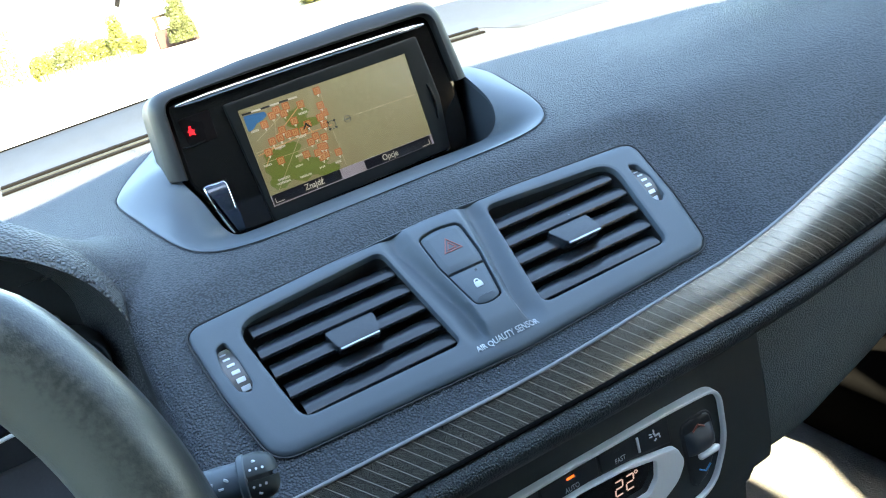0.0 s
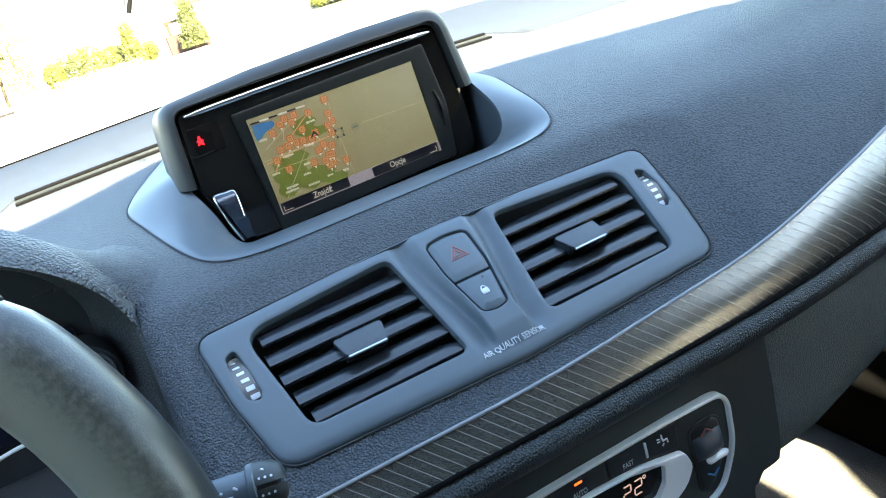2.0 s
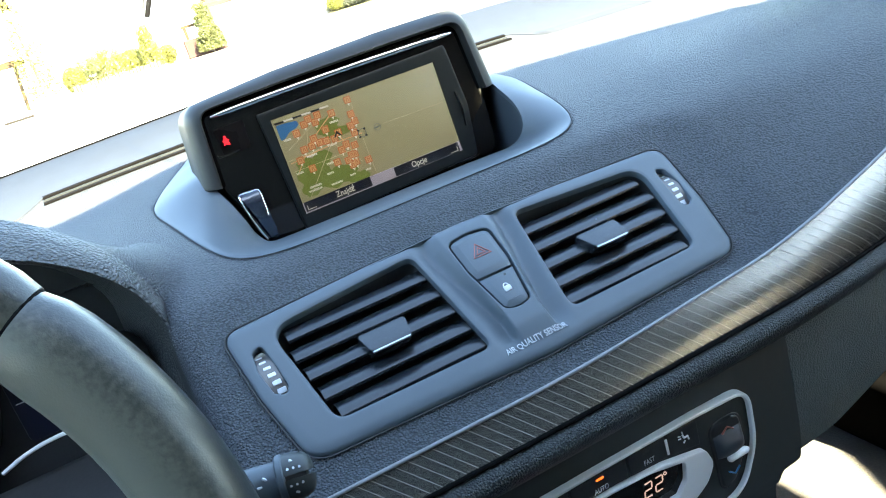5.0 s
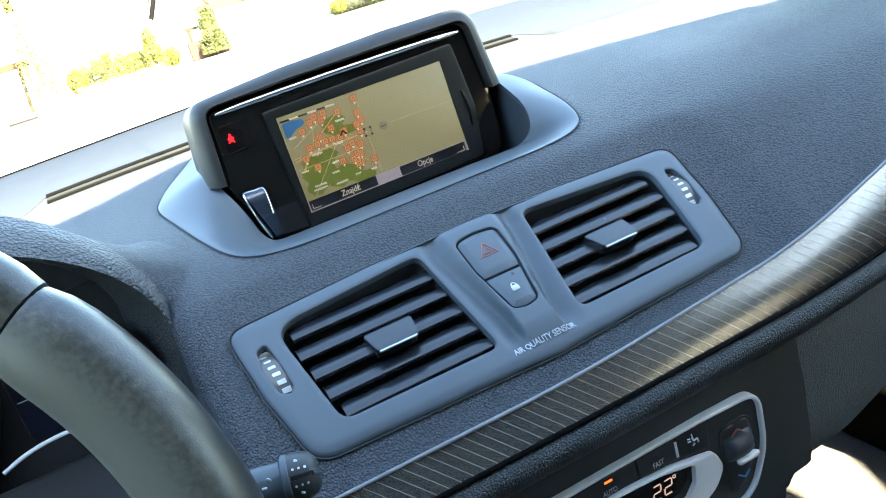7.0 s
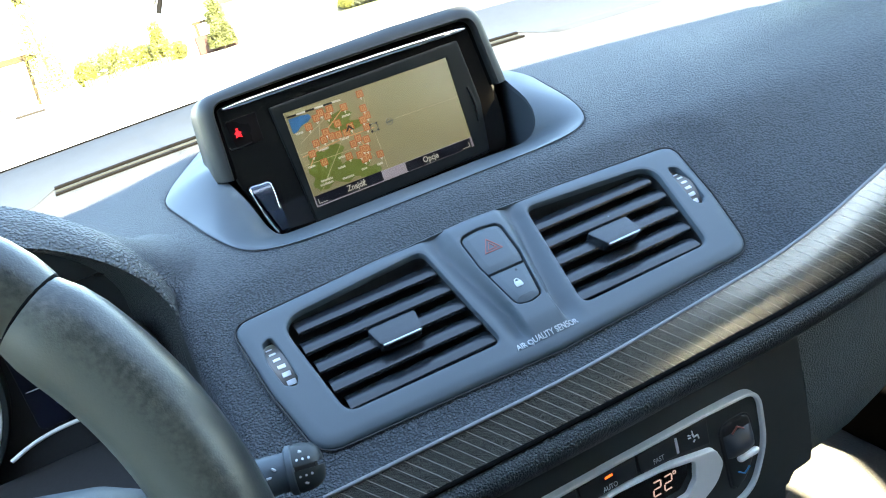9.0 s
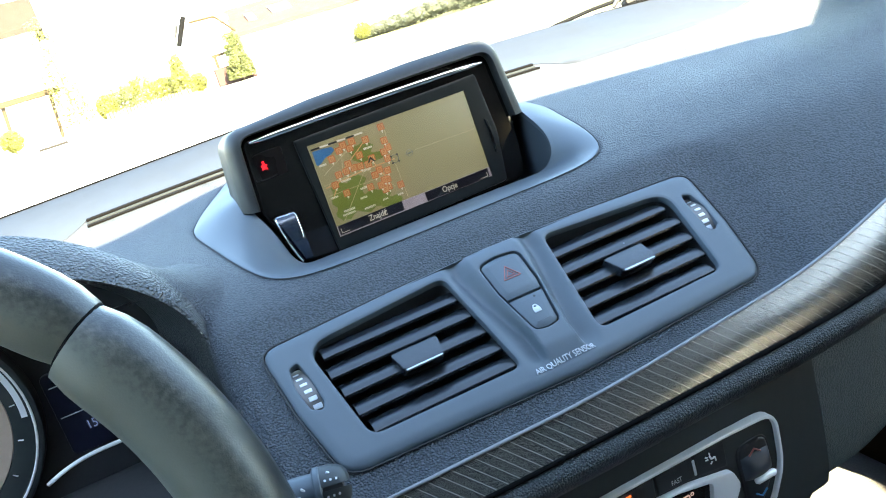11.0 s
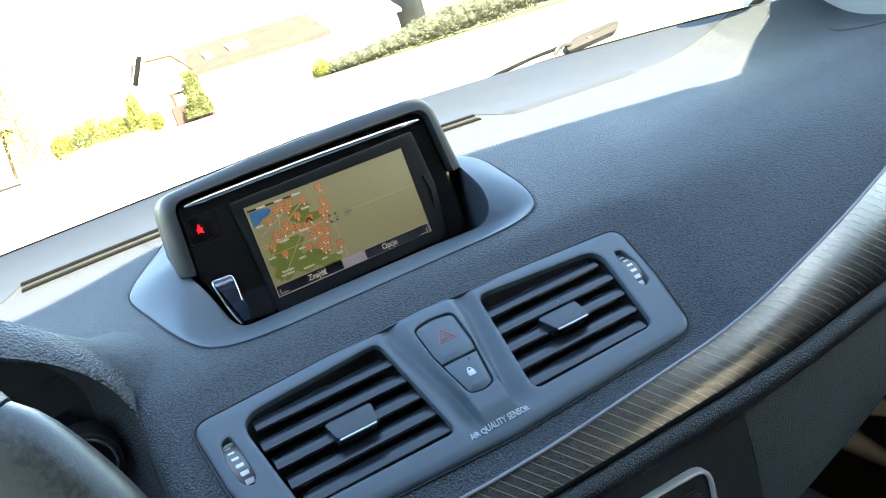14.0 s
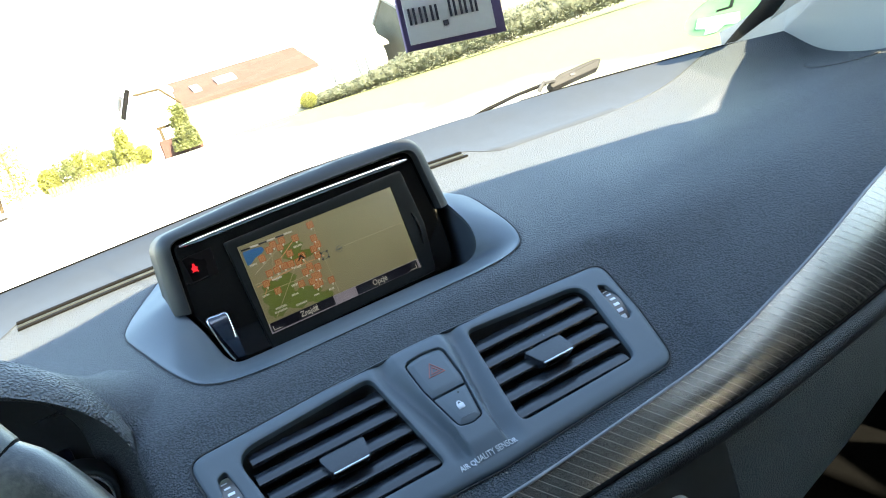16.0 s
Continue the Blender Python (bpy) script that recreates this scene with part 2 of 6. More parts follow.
def bridge(bm, a, b, closed=True):
    n = len(a)
    for i in range(n if closed else n - 1):
        j = (i + 1) % n
        if len({a[i], a[j], b[j], b[i]}) == 4:
            bm.faces.new((a[i], a[j], b[j], b[i]))


def ring(bm, poly, w, m):
    return [bm.verts.new(m @ Vector((p.x, p.y, w(p.x, p.y) if callable(w) else w))) for p in poly]


def plate(bm, outer, holes=(), top=0.0, bottom=-0.003, bevel=0.0008, m=Matrix(), lift=None, hole_bevel=None, close=True, hole_bottom=None):
    """A slab with rounded edges and holes; lift(x, y) bends its top."""
    up = lift or (lambda x, y: 0.0)
    rims = []
    for k, poly in enumerate((outer, *holes)):
        poly = ccw(poly)
        sign, bv = (1, bevel) if k == 0 else (-1, hole_bevel[k - 1] if hasattr(hole_bevel, "__len__") else hole_bevel or bevel)
        steps = [(0, bottom if k == 0 or hole_bottom is None else hole_bottom), (0, top - bv), (0.3 * bv, top - 0.3 * bv), (bv, top - 1e-5), (1.3 * bv, top)]
        rows = [ring(bm, inset(poly, sign * d), (lambda x, y, h=h: h + up(x, y)), m) for d, h in steps]
        for a, b in zip(rows, rows[1:]):
            bridge(bm, a, b)
        rims.append(rows[-1])
        if k == 0 and not holes and close:
            bm.faces.new(rows[0][::-1])
    edges = []
    for r in rims:
        for i in range(len(r)):
            edges.append(bm.edges.get((r[i - 1], r[i])) or bm.edges.new((r[i - 1], r[i])))
    if holes:
        bmesh.ops.triangle_fill(bm, edges=edges, use_beauty=True, use_dissolve=False)
    else:
        bm.faces.new(rims[0])
    return bm


def block(bm, size, m, bevel=0.0, segments=2):
    ret = bmesh.ops.create_cube(bm, size=1.0, matrix=m @ Matrix.Diagonal((*size, 1)))
    if bevel:
        es = list({e for v in ret["verts"] for e in v.link_edges})
        bmesh.ops.bevel(bm, geom=es, offset=bevel, segments=segments, profile=0.5, affect="EDGES")
    return bm


def sheet(bm, rows, closed=False, uv=None):
    """A grid of quads over rows of points."""
    vs = [[bm.verts.new(p) for p in r] for r in rows]
    layer = bm.loops.layers.uv.verify() if uv else None
    for j in range(len(vs) - 1):
        n = len(vs[j])
        for i in range(n if closed else n - 1):
            k = (i + 1) % n
            f = bm.faces.new((vs[j][i], vs[j][k], vs[j + 1][k], vs[j + 1][i]))
            if uv:
                for lp, (a, b) in zip(f.loops, ((j, i), (j, k), (j + 1, k), (j + 1, i))):
                    lp[layer].uv = uv[a][b]
    return vs


def tube(bm, pts, radius, n=10, cap=True, closed=False):
    """A round bar along points; radius: one number or one per point."""
    pts = [Vector(p) for p in pts]
    radii = radius if hasattr(radius, "__len__") else [radius] * len(pts)
    rows, side = [], None
    for i, p in enumerate(pts):
        a = pts[i - 1] if (i or closed) else p
        b = pts[(i + 1) % len(pts)] if (i < len(pts) - 1 or closed) else p
        d = (b - a).normalized()
        if side is None:
            side = d.orthogonal().normalized()
        side = (side - d * side.dot(d)).normalized()
        up = d.cross(side)
        rows.append([bm.verts.new(p + (side * math.cos(2 * math.pi * k / n) + up * math.sin(2 * math.pi * k / n)) * radii[i]) for k in range(n)])
    for a, b in zip(rows, rows[1:]):
        bridge(bm, a, b)
    if closed:
        bridge(bm, rows[-1], rows[0])
    elif cap:
        bm.faces.new(rows[0][::-1])
        bm.faces.new(rows[-1])
    return bm


def spline(pts, n=6):
    """A smooth curve through points."""
    pts = [np.array(p, float) for p in pts]
    pts = [2 * pts[0] - pts[1], *pts, 2 * pts[-1] - pts[-2]]
    out = []
    for i in range(1, len(pts) - 2):
        a, b, c, d = pts[i - 1:i + 3]
        for k in range(n):
            t = k / n
            out.append(0.5 * (2 * b + (c - a) * t + (2 * a - 5 * b + 4 * c - d) * t * t + (3 * b - a - 3 * c + d) * t ** 3))
    out.append(pts[-2])
    return out


def lettering(words, size, m, material, parent, name="lettering", depth=0.0002, align="LEFT", shear=0.0, width=1.0, lift=None, bold=0.0):
    cu = bpy.data.curves.new(name, "FONT")
    cu.body, cu.size, cu.extrude, cu.align_x, cu.shear, cu.offset = words, size, depth, align, shear, bold
    tmp = new("tmp", cu)
    me = bpy.data.meshes.new_from_object(tmp.evaluated_get(bpy.context.evaluated_depsgraph_get()))
    bpy.data.objects.remove(tmp)
    bpy.data.curves.remove(cu)
    if lift:
        for v in me.vertices:
            v.co.z += lift(v.co.x * width, v.co.y)
    me.transform(m @ Matrix.Diagonal((width, 1, 1, 1)))
    me.materials.clear()
    me.materials.append(material)
    ob = new(name, me)
    if parent:
        ob.parent = parent
        ob.matrix_parent_inverse = base_of(parent).inverted()
    return ob


def axes(origin, u, v):
    u, v = Vector(u).normalized(), Vector(v).normalized()
    w = u.cross(v)
    return Matrix(((u.x, v.x, w.x, origin[0]), (u.y, v.y, w.y, origin[1]), (u.z, v.z, w.z, origin[2]), (0, 0, 0, 1)))


def mirrored(poly):
    return [Vector((-p.x, p.y)) for p in poly][::-1]


def inside(poly, x, y):
    hit = False
    for i in range(len(poly)):
        a, b = poly[i - 1], poly[i]
        if (a.y > y) != (b.y > y) and x < (b.x - a.x) * (y - a.y) / (b.y - a.y) + a.x:
            hit = not hit
    return hit


MM = 0.001
FACE = axes((0, 0, 0.0015), (1, 0, 0), (0, math.cos(radians(34)), math.sin(radians(34))))      # the vent panel's slope
SCREEN = axes((0, 0.1586, 0.0212), (1, 0, 0), (0, math.sin(radians(6.2)), math.cos(radians(6.2))))  # the display's face
CLIMATE = axes((-0.0012, -0.081, 0), (1, 0, 0), (0, 0, 1))                                          # the climate unit's face

# ---- the dashboard's top pad ----
XK = (-0.76, -0.15, 0.0, 0.15, 0.25, 0.345, 0.5, 0.73)


def along(x, values):
    return float(np.interp(x, XK, values))


def smooth_along(x, values, r=0.03):
    return sum(along(x + d * r, values) for d in (-1, -0.5, 0, 0.5, 1)) / 5


STRIP_TOP_Y = (-0.072, -0.074, -0.077, -0.0715, -0.0635, -0.052, -0.03, 0.0)
STRIP_TOP_Z = (-0.044, -0.0445, -0.044, -0.0365, -0.014, 0.0125, 0.026, 0.012)
STRIP_LOW_Y = (-0.084, -0.085, -0.086, -0.083, -0.074, -0.062, -0.04, -0.01)
STRIP_LOW_Z = (-0.060, -0.060, -0.061, -0.0625, -0.060, -0.058, -0.055, -0.05)


def pad_foot(x):
    """Where the pad meets the windscreen: (y, z)."""
    q, f = (x / 0.7) ** 2, min(1.0, max(0.0, (0.2 - x) / 0.2))
    f = f * f * (3 - 2 * f)
    return (0.433 - 0.12 * q) * (1 - f) + (0.42 + 0.06 * x) * f, (0.0975 - 0.03 * q) * (1 - f) + (0.0954 + 0.03 * x) * f


def pad_rows(x):
    q, h = (x / 0.7) ** 2, (x / 0.6) ** 2
    s = lambda v: smooth_along(x, v)
    return [
        (pad_foot(x)[0] - 0.003, pad_foot(x)[1] + 0.0005),
        (0.33 - 0.07 * q, 0.073 - 0.035 * q),
        (0.20, 0.056 - 0.02 * h),
        (s((0.10, 0.10, 0.10, 0.10, 0.10, 0.10, 0.11, 0.13)), s((0.041, 0.041, 0.041, 0.041, 0.043, 0.044, 0.043, 0.03))),
        (s((0.045, 0.045, 0.045, 0.045, 0.05, 0.055, 0.07, 0.09)), s((0.0285, 0.0285, 0.0285, 0.029, 0.034, 0.037, 0.039, 0.026))),
        (s((0.021, 0.021, 0.0215, 0.018, 0.015, 0.015, 0.03, 0.06)), s((0.0158, 0.0158, 0.0162, 0.0185, 0.025, 0.031, 0.036, 0.022))),
        (s((-0.02, -0.02, -0.02, -0.02, -0.015, -0.01, 0.01, 0.035)), s((-0.012, -0.012, -0.012, -0.009, 0.012, 0.026, 0.033, 0.018))),
        (s((-0.056, -0.056, -0.058, -0.055, -0.043, -0.034, -0.01, 0.015)), s((-0.0355, -0.0355, -0.0375, -0.0285, -0.001, 0.0195, 0.0295, 0.015))),
        (s(STRIP_TOP_Y), s(STRIP_TOP_Z)),
    ]


def ease(f):
    f = min(1.0, max(0.0, f))
    return f * f * (3 - 2 * f)


def pad_height(x, y):
    line = spline(pad_rows(x), 8)
    for a, b in zip(line, line[1:]):
        if b[0] <= y <= a[0]:
            return a[1] + (b[1] - a[1]) * (a[0] - y) / max(a[0] - b[0], 1e-9)
    return line[0][1] if y > line[0][0] else line[-1][1]


PANEL = rounded([(p[0] * MM, p[1] * MM) for p in ((-143.5, 20.5), (-60, 24.5), (0, 25.6), (60, 24.5), (143.5, 20.5), (138.5, -25), (129.5, -67), (60, -69.5), (0, -72), (-60, -69.5), (-129.5, -67), (-138.5, -25))],
                [10 * MM, 60 * MM, 60 * MM, 60 * MM, 10 * MM, 60 * MM, 15 * MM, 60 * MM, 60 * MM, 60 * MM, 15 * MM, 60 * MM], 8)
POD = [(0.07, 0.0535), (0.095, 0.0560), (0.112, 0.0630), (0.1225, 0.0765), (0.1315, 0.105), (0.139, 0.143), (0.1455, 0.180), (0.143, 0.203), (0.128, 0.238), (0.105, 0.285)]
WELL = [(0.07, 0.1475, 0.0135), (0.087, 0.142, 0.0145), (0.098, 0.118, 0.022), (0.104, 0.110, 0.034), (0.109, 0.122, 0.046), (0.112, 0.148, 0.057), (0.115, 0.18, 0.066), (0.113, 0.205, 0.068), (0.10, 0.228, 0.07), (0.06, 0.238, 0.071)]
WELL_LEFT = [(0.07, 0.1475, 0.0135), (0.084, 0.1475, 0.0145), (0.091, 0.1465, 0.022), (0.095, 0.1465, 0.034), (0.099, 0.148, 0.046), (0.104, 0.155, 0.057), (0.107, 0.18, 0.066), (0.107, 0.205, 0.068), (0.10, 0.228, 0.07), (0.06, 0.238, 0.071)]
pod_half = [np.array(p) for p in spline(POD, 4)]
well_half = [np.array(p) for p in spline(WELL, 4)]
pod_line = [Vector(p) for p in pod_half] + [Vector((-p[0], p[1])) for p in pod_half[::-1]]
well_line = [Vector(p) for p in well_half] + [Vector((-p[0], p[1], p[2])) for p in [np.array(q) for q in spline(WELL_LEFT, 4)][::-1]]

dashboard = thing("dashboard", (0, 0.1, -0.3), "dark blue-grey grained plastic car dashboard, sunlit beside the windscreen", "dashboard")
bm = bmesh.new()
xs = np.concatenate([np.arange(-0.74, -0.18, 0.012), np.arange(-0.18, 0.22, 0.003), np.arange(0.22, 0.40, 0.006), np.arange(0.40, 0.736, 0.012)])
rows = [[Vector((x, p[0], p[1])) for p in spline(pad_rows(x), 16)] for x in xs]
sheet(bm, rows)
panel_hole, pod_hole = inset(ccw(PANEL), 0.006), inset(ccw(pod_line), 0.006)
face_inv = FACE.inverted()


def to_segment(p, a, b):
    p, d = Vector((p.x, p.y)), b - a
    return (p - a - d * min(1.0, max(0.0, (p - a).dot(d) / max(d.length_squared, 1e-12)))).length


# the pad hugs the vent panel's edge, a little below it
edge_line = ccw(PANEL)
for v in bm.verts:
    l = face_inv @ v.co
    if abs(l.x) < 0.19 and -0.11 < l.y < 0.07 and abs(l.z) < 0.04:
        d = min(to_segment(l, edge_line[i - 1], edge_line[i]) for i in range(len(edge_line))) * (-1 if inside(edge_line, l.x, l.y) else 1)
        f = min(1.0, max(0.0, d / 0.038))
        f = f * f * (3 - 2 * f)
        l.z = -0.0012 * (1 - f) + l.z * f
        v.co = FACE @ l
# and dips under the display's surround
for v in bm.verts:
    if abs(v.co.x) < 0.16 and 0.03 < v.co.y < 0.29 and inside(pod_line, v.co.x, v.co.y):
        d = min(to_segment(v.co, pod_line[i - 1], pod_line[i]) for i in range(len(pod_line)))
        v.co.z -= min(0.012, 0.0004 + 1.5 * d)
dead = []
for f in bm.faces:
    c = f.calc_center_median()
    l = face_inv @ c
    if abs(l.z) < 0.02 and inside(panel_hole, l.x, l.y) or inside(pod_hole, c.x, c.y) or -0.535 < c.x < -0.157 and c.y < 0.062 + 0.078 * math.sqrt(max(0.0, 1 - ((c.x + 0.347) / 0.181) ** 2)):
        dead.append(f)
bmesh.ops.delete(bm, geom=dead, context="FACES")
part("top_pad", bm, GRAIN, dashboard, "blue-grey grained plastic pad")

# the smooth bowl round the display
bm = bmesh.new()
outer = [Vector((p.x, p.y, pad_height(p.x, p.y) + 0.0005)) for p in pod_line]
lower = [Vector((p.x * 1.004, p.y, pad_height(p.x, p.y) - 0.006)) for p in pod_line]
skin = []
for f in (0.0, 0.03, 0.08, 0.16, 0.26, 0.38, 0.5, 0.62, 0.74, 0.86, 0.95, 1.0):
    skin.append([])
    for o, w in zip(outer, well_line):
        side = min(1.0, max(0.0, (w.z - 0.012) / 0.05))
        skin[-1].append(o.lerp(w, f) + Vector((0, 0, (0.0006 if f > 0.02 else 0.0) * (1 - f) + 0.0015 * side * math.sin(math.pi * f))))
floor_ring = [Vector((w.x * 0.97, 0.14 + (w.y - 0.14) * 0.9, -0.012)) for w in well_line]
edge_in = [w.lerp(f, 0.06) for w, f in zip(well_line, floor_ring)]
sheet(bm, [lower, *skin, edge_in], closed=True)
bowl = part("display_bowl", bm, SATIN, dashboard, "smooth satin grey-blue plastic surround")
bm = bmesh.new()
tube(bm, [Vector((p.x * 1.006, p.y - (0.0006 if p.y < 0.1 else 0), pad_height(p.x, p.y) + 0.0003)) for p in pod_line], 0.0003, 6, closed=True)
part("seam", bm, CAVITY, bowl, "thin black seam round the surround")
bm = bmesh.new()
vs = sheet(bm, [edge_in, floor_ring], closed=True)
bm.faces.new(vs[1])
part("bowl_well", bm, plain("bowl_plastic", (0.042, 0.053, 0.064), 0.5, grain=0.00003, size=0.0008, mottle=0.06, blotch=0.06, spec=0.3), dashboard, "dark plastic well")

# trim strip, its bright upper edge, the soft roll below it
strip_x = np.arange(-0.137, 0.731, 0.006)
bm = bmesh.new()
rows, uvs, run, last = [], [], 0.0, None
for x in strip_x:
    a = Vector((x, smooth_along(x, STRIP_TOP_Y), smooth_along(x, STRIP_TOP_Z)))
    b = Vector((x, smooth_along(x, STRIP_LOW_Y), smooth_along(x, STRIP_LOW_Z)))
    run += (a - last).length if last else 0
    last = a
    n = Vector((1, 0, 0)).cross(b - a).normalized() * -1
    if n.y > 0:
        n = -n
    w = (b - a).length
    # the section turns from facing up at its upper edge to facing down at its lower one
    lean, h, section = 4 + 11 * ease((x - 0.02) / 0.20), 0.0, [0.0]
    for f in np.linspace(1 / 24, 23 / 24, 12):
        h += math.tan(radians(lean * (1 - 3.5 * f ** 2.5))) / 12
        section.append(h)
    steps = np.linspace(0, 1, 13)
    rows.append([a.lerp(b, f) + n * (w * (section[k] - f * h)) for k, f in enumerate(steps)])
    uvs.append([(run / 0.0063, f * w / 0.0063) for f in steps])
sheet(bm, rows, uv=uvs)
bm.faces.new([bm.verts.new(p) for p in rows[0]])
strip = part("trim_strip", bm, TRIM, dashboard, "bronze-silver lacquered strip with slanting fine lines")
bm = bmesh.new()
tube(bm, [r[0] + Vector((0, -0.0005, 0.0002)) for r in rows], 0.0010, 8)
part("upper_edge", bm, plain("edge_grey", (0.21, 0.21, 0.22), 0.4, mottle=0.05), strip, "pale grey raised edge line")
# the shade in the gap is a black bar laid along it
bm = bmesh.new()
tube(bm, [r[-1] + Vector((0, -0.0006, -0.0004)) for r in rows], 0.0013, 8)
part("lower_gap", bm, SLOT_BLACK, strip, "black bar painted as the dark gap below the strip")
bm = bmesh.new()
roll = []
for x in np.concatenate([np.arange(-0.16, -0.137, 0.006), strip_x]):
    b = Vector((x, smooth_along(x, STRIP_LOW_Y), smooth_along(x, STRIP_LOW_Z)))
    roll.append([b + Vector((0, dy, dz)) for dy, dz in spline([(0.012, -0.001), (0.002, -0.0012), (-0.004, -0.004), (-0.0065, -0.0095), (-0.003, -0.0165), (0.004, -0.0205), (0.014, -0.022)], 4)])
sheet(bm, roll)
part("lower_roll", bm, GRAIN_FINE, dashboard, "grained padded roll below the strip")

# the pad runs on past the strip's end
bm = bmesh.new()
sheet(bm, [[Vector((x, smooth_along(x, STRIP_TOP_Y), smooth_along(x, STRIP_TOP_Z))).lerp(Vector((x, smooth_along(x, STRIP_LOW_Y), smooth_along(x, STRIP_LOW_Z))), f) + Vector((0, -0.0012 * math.sin(math.pi * f), 0)) for f in (0, 0.15, 0.35, 0.65, 0.85, 1)] for x in np.linspace(-0.158, -0.1345, 6)])
part("pad_corner", bm, GRAIN, dashboard, "grained pad corner beside the strip")

# lower face: centre stack and glove box
stack_edge = [(0.1335, -0.075), (0.1335, -0.162), (0.1215, -0.1685), (0.1135, -0.176), (0.1085, -0.19), (0.106, -0.30)]
bm = bmesh.new()
rows = []
for x, z in spline([(p[0], p[1]) for p in stack_edge], 4):
    rows.append([Vector((sx * x, -0.0765 - 0.004 * (1 - min(1, s * s * 1.0)), z)) for s, sx in zip(np.linspace(-1, 1, 21), np.linspace(-1, 1, 21))])
vs = sheet(bm, rows)
back = [bm.verts.new((v.co.x - 0.002, 0.12, v.co.z)) for v in (r[-1] for r in vs)]
bridge(bm, [r[-1] for r in vs], back, closed=False)
part("stack_panel", bm, MATTE, dashboard, "matte charcoal centre panel")
GLOVE_LOW = ((0.1355, -0.1675), (0.165, -0.1675), (0.20, -0.160), (0.24, -0.152), (0.29, -0.140), (0.40, -0.12), (0.73, -0.10))
bm = bmesh.new()
rows = []
for x in np.arange(0.1344, 0.731, 0.012):
    low = float(np.interp(x, [p[0] for p in GLOVE_LOW], [p[1] for p in GLOVE_LOW]))
    y0 = smooth_along(x, STRIP_LOW_Y) + 0.006
    z0 = smooth_along(x, STRIP_LOW_Z) - 0.014
    rows.append([Vector((x, y0 + 0.0042 - 0.004 * math.sin(math.pi * f), z0 + (low - z0) * f)) for f in np.linspace(0, 1, 8)] + [Vector((x, y0 + 0.012, low - 0.008)), Vector((x, y0 + 0.1, low - 0.02)), Vector((x, y0 + 0.35, low - 0.03))])
rows.insert(0, [p + Vector((0, 0.02, 0)) for p in rows[0]])
sheet(bm, rows)
part("glove_box", bm, plain("glove_box_plastic", (0.066, 0.083, 0.084), 0.48, grain=0.0003, size=0.0010, mottle=0.12, blotch=0.07, cells=True, spec=0.4), dashboard, "finely grained charcoal glove box lid")

# instrument hood: an arch over the cluster whose outer flank runs out into the pad
bm = bmesh.new()
rows, flanks = [], []
for k in range(49):
    ph = math.pi * (-0.12 + 1.24 * k / 48)
    s, c = math.sin(ph), math.cos(ph)

    def arch(rx, rz, y):
        return Vector((-0.347 + (rx - 0.006) * c, y, 0.02 + ((rz - 0.010) * s if s > 0 else 0.25 * s)))
    lip_y = 0.040 + 0.024 * max(s, 0)
    steep = min(1.0, max(0.0, (s - 0.25) / 0.55))
    thin = 0.1 + 0.9 * min(1.0, max(0.0, s) ** 1.2)
    crest = arch(0.191, 0.1165, lip_y + 0.014 + 0.016 * steep)
    if s > -0.06:
        crest.z = max(crest.z, pad_height(crest.x, crest.y) - 0.003)
    over = crest.z - pad_height(crest.x, crest.y)
    reach = min(0.075, 0.012 + 1.5 * max(0.0, over))
    turn = radians(90 * min(1.0, max(0.0, s) ** 0.6))
    flank = []
    for f in (0.0, 0.04, 0.1, 0.2, 0.32, 0.45, 0.6, 0.78, 1.0):
        x, y = crest.x + math.copysign(reach * f * math.cos(turn), c), crest.y + reach * f * math.sin(turn)
        if s > -0.08:
            flank.append(Vector((x, y, pad_height(x, y) + over * (1 - f) ** 1.55 + 0.0008 * math.sin(math.pi * f) - 0.0005 * f)))
        else:
            flank.append(Vector((x, y, crest.z)))
    flanks.append(flank[1:])
    rows.append([arch(0.155, 0.080, 0.20), arch(0.160, 0.084, 0.12)] + [arch(0.190 - d * thin, 0.1155 - e * thin, lip_y + y + (z - y) * steep) for d, e, y, z in ((0.025, 0.0265, 0.012, 0.006), (0.0235, 0.025, 0.004, -0.004), (0.019, 0.0205, 0.0, -0.006), (0.011, 0.0115, 0.0, 0.004), (0.004, 0.0038, 0.005, 0.016))] + flank[:2])
sheet(bm, rows)
part("instrument_hood", bm, GRAIN_COARSE, dashboard, "coarse-grained hood over the instruments")
bm = bmesh.new()
sheet(bm, flanks)
part("hood_flank", bm, GRAIN, dashboard, "blue-grey grained flank of the instrument hood")
bm = bmesh.new()
edge_x = -0.156
left = [Vector((edge_x, p[0], p[1])) for p in spline(pad_rows(edge_x), 16) if p[0] < 0.12]
left += [Vector((edge_x, y, z)) for y, z in ((-0.082, -0.056), (-0.085, -0.07), (-0.075, -0.09), (-0.07, -0.3))]
turn = [[p + Vector(o) for p in left] for o in ((0.0002, 0, 0.0), (-0.003, 0.0006, -0.0006), (-0.006, 0.002, -0.002), (-0.0085, 0.005, -0.005), (-0.0105, 0.012, -0.010), (-0.0115, 0.03, -0.014))]
deep = [Vector((-0.178, 0.16, p.z - 0.02)) for p in left]
sheet(bm, turn[:5])
part("pad_edge", bm, GRAIN, dashboard, "rounded grained edge beside the instruments")
bm = bmesh.new()
sheet(bm, [*turn[4:], deep])
part("hood_side", bm, DOORTRIM, dashboard, "grained inner side beside the instruments")

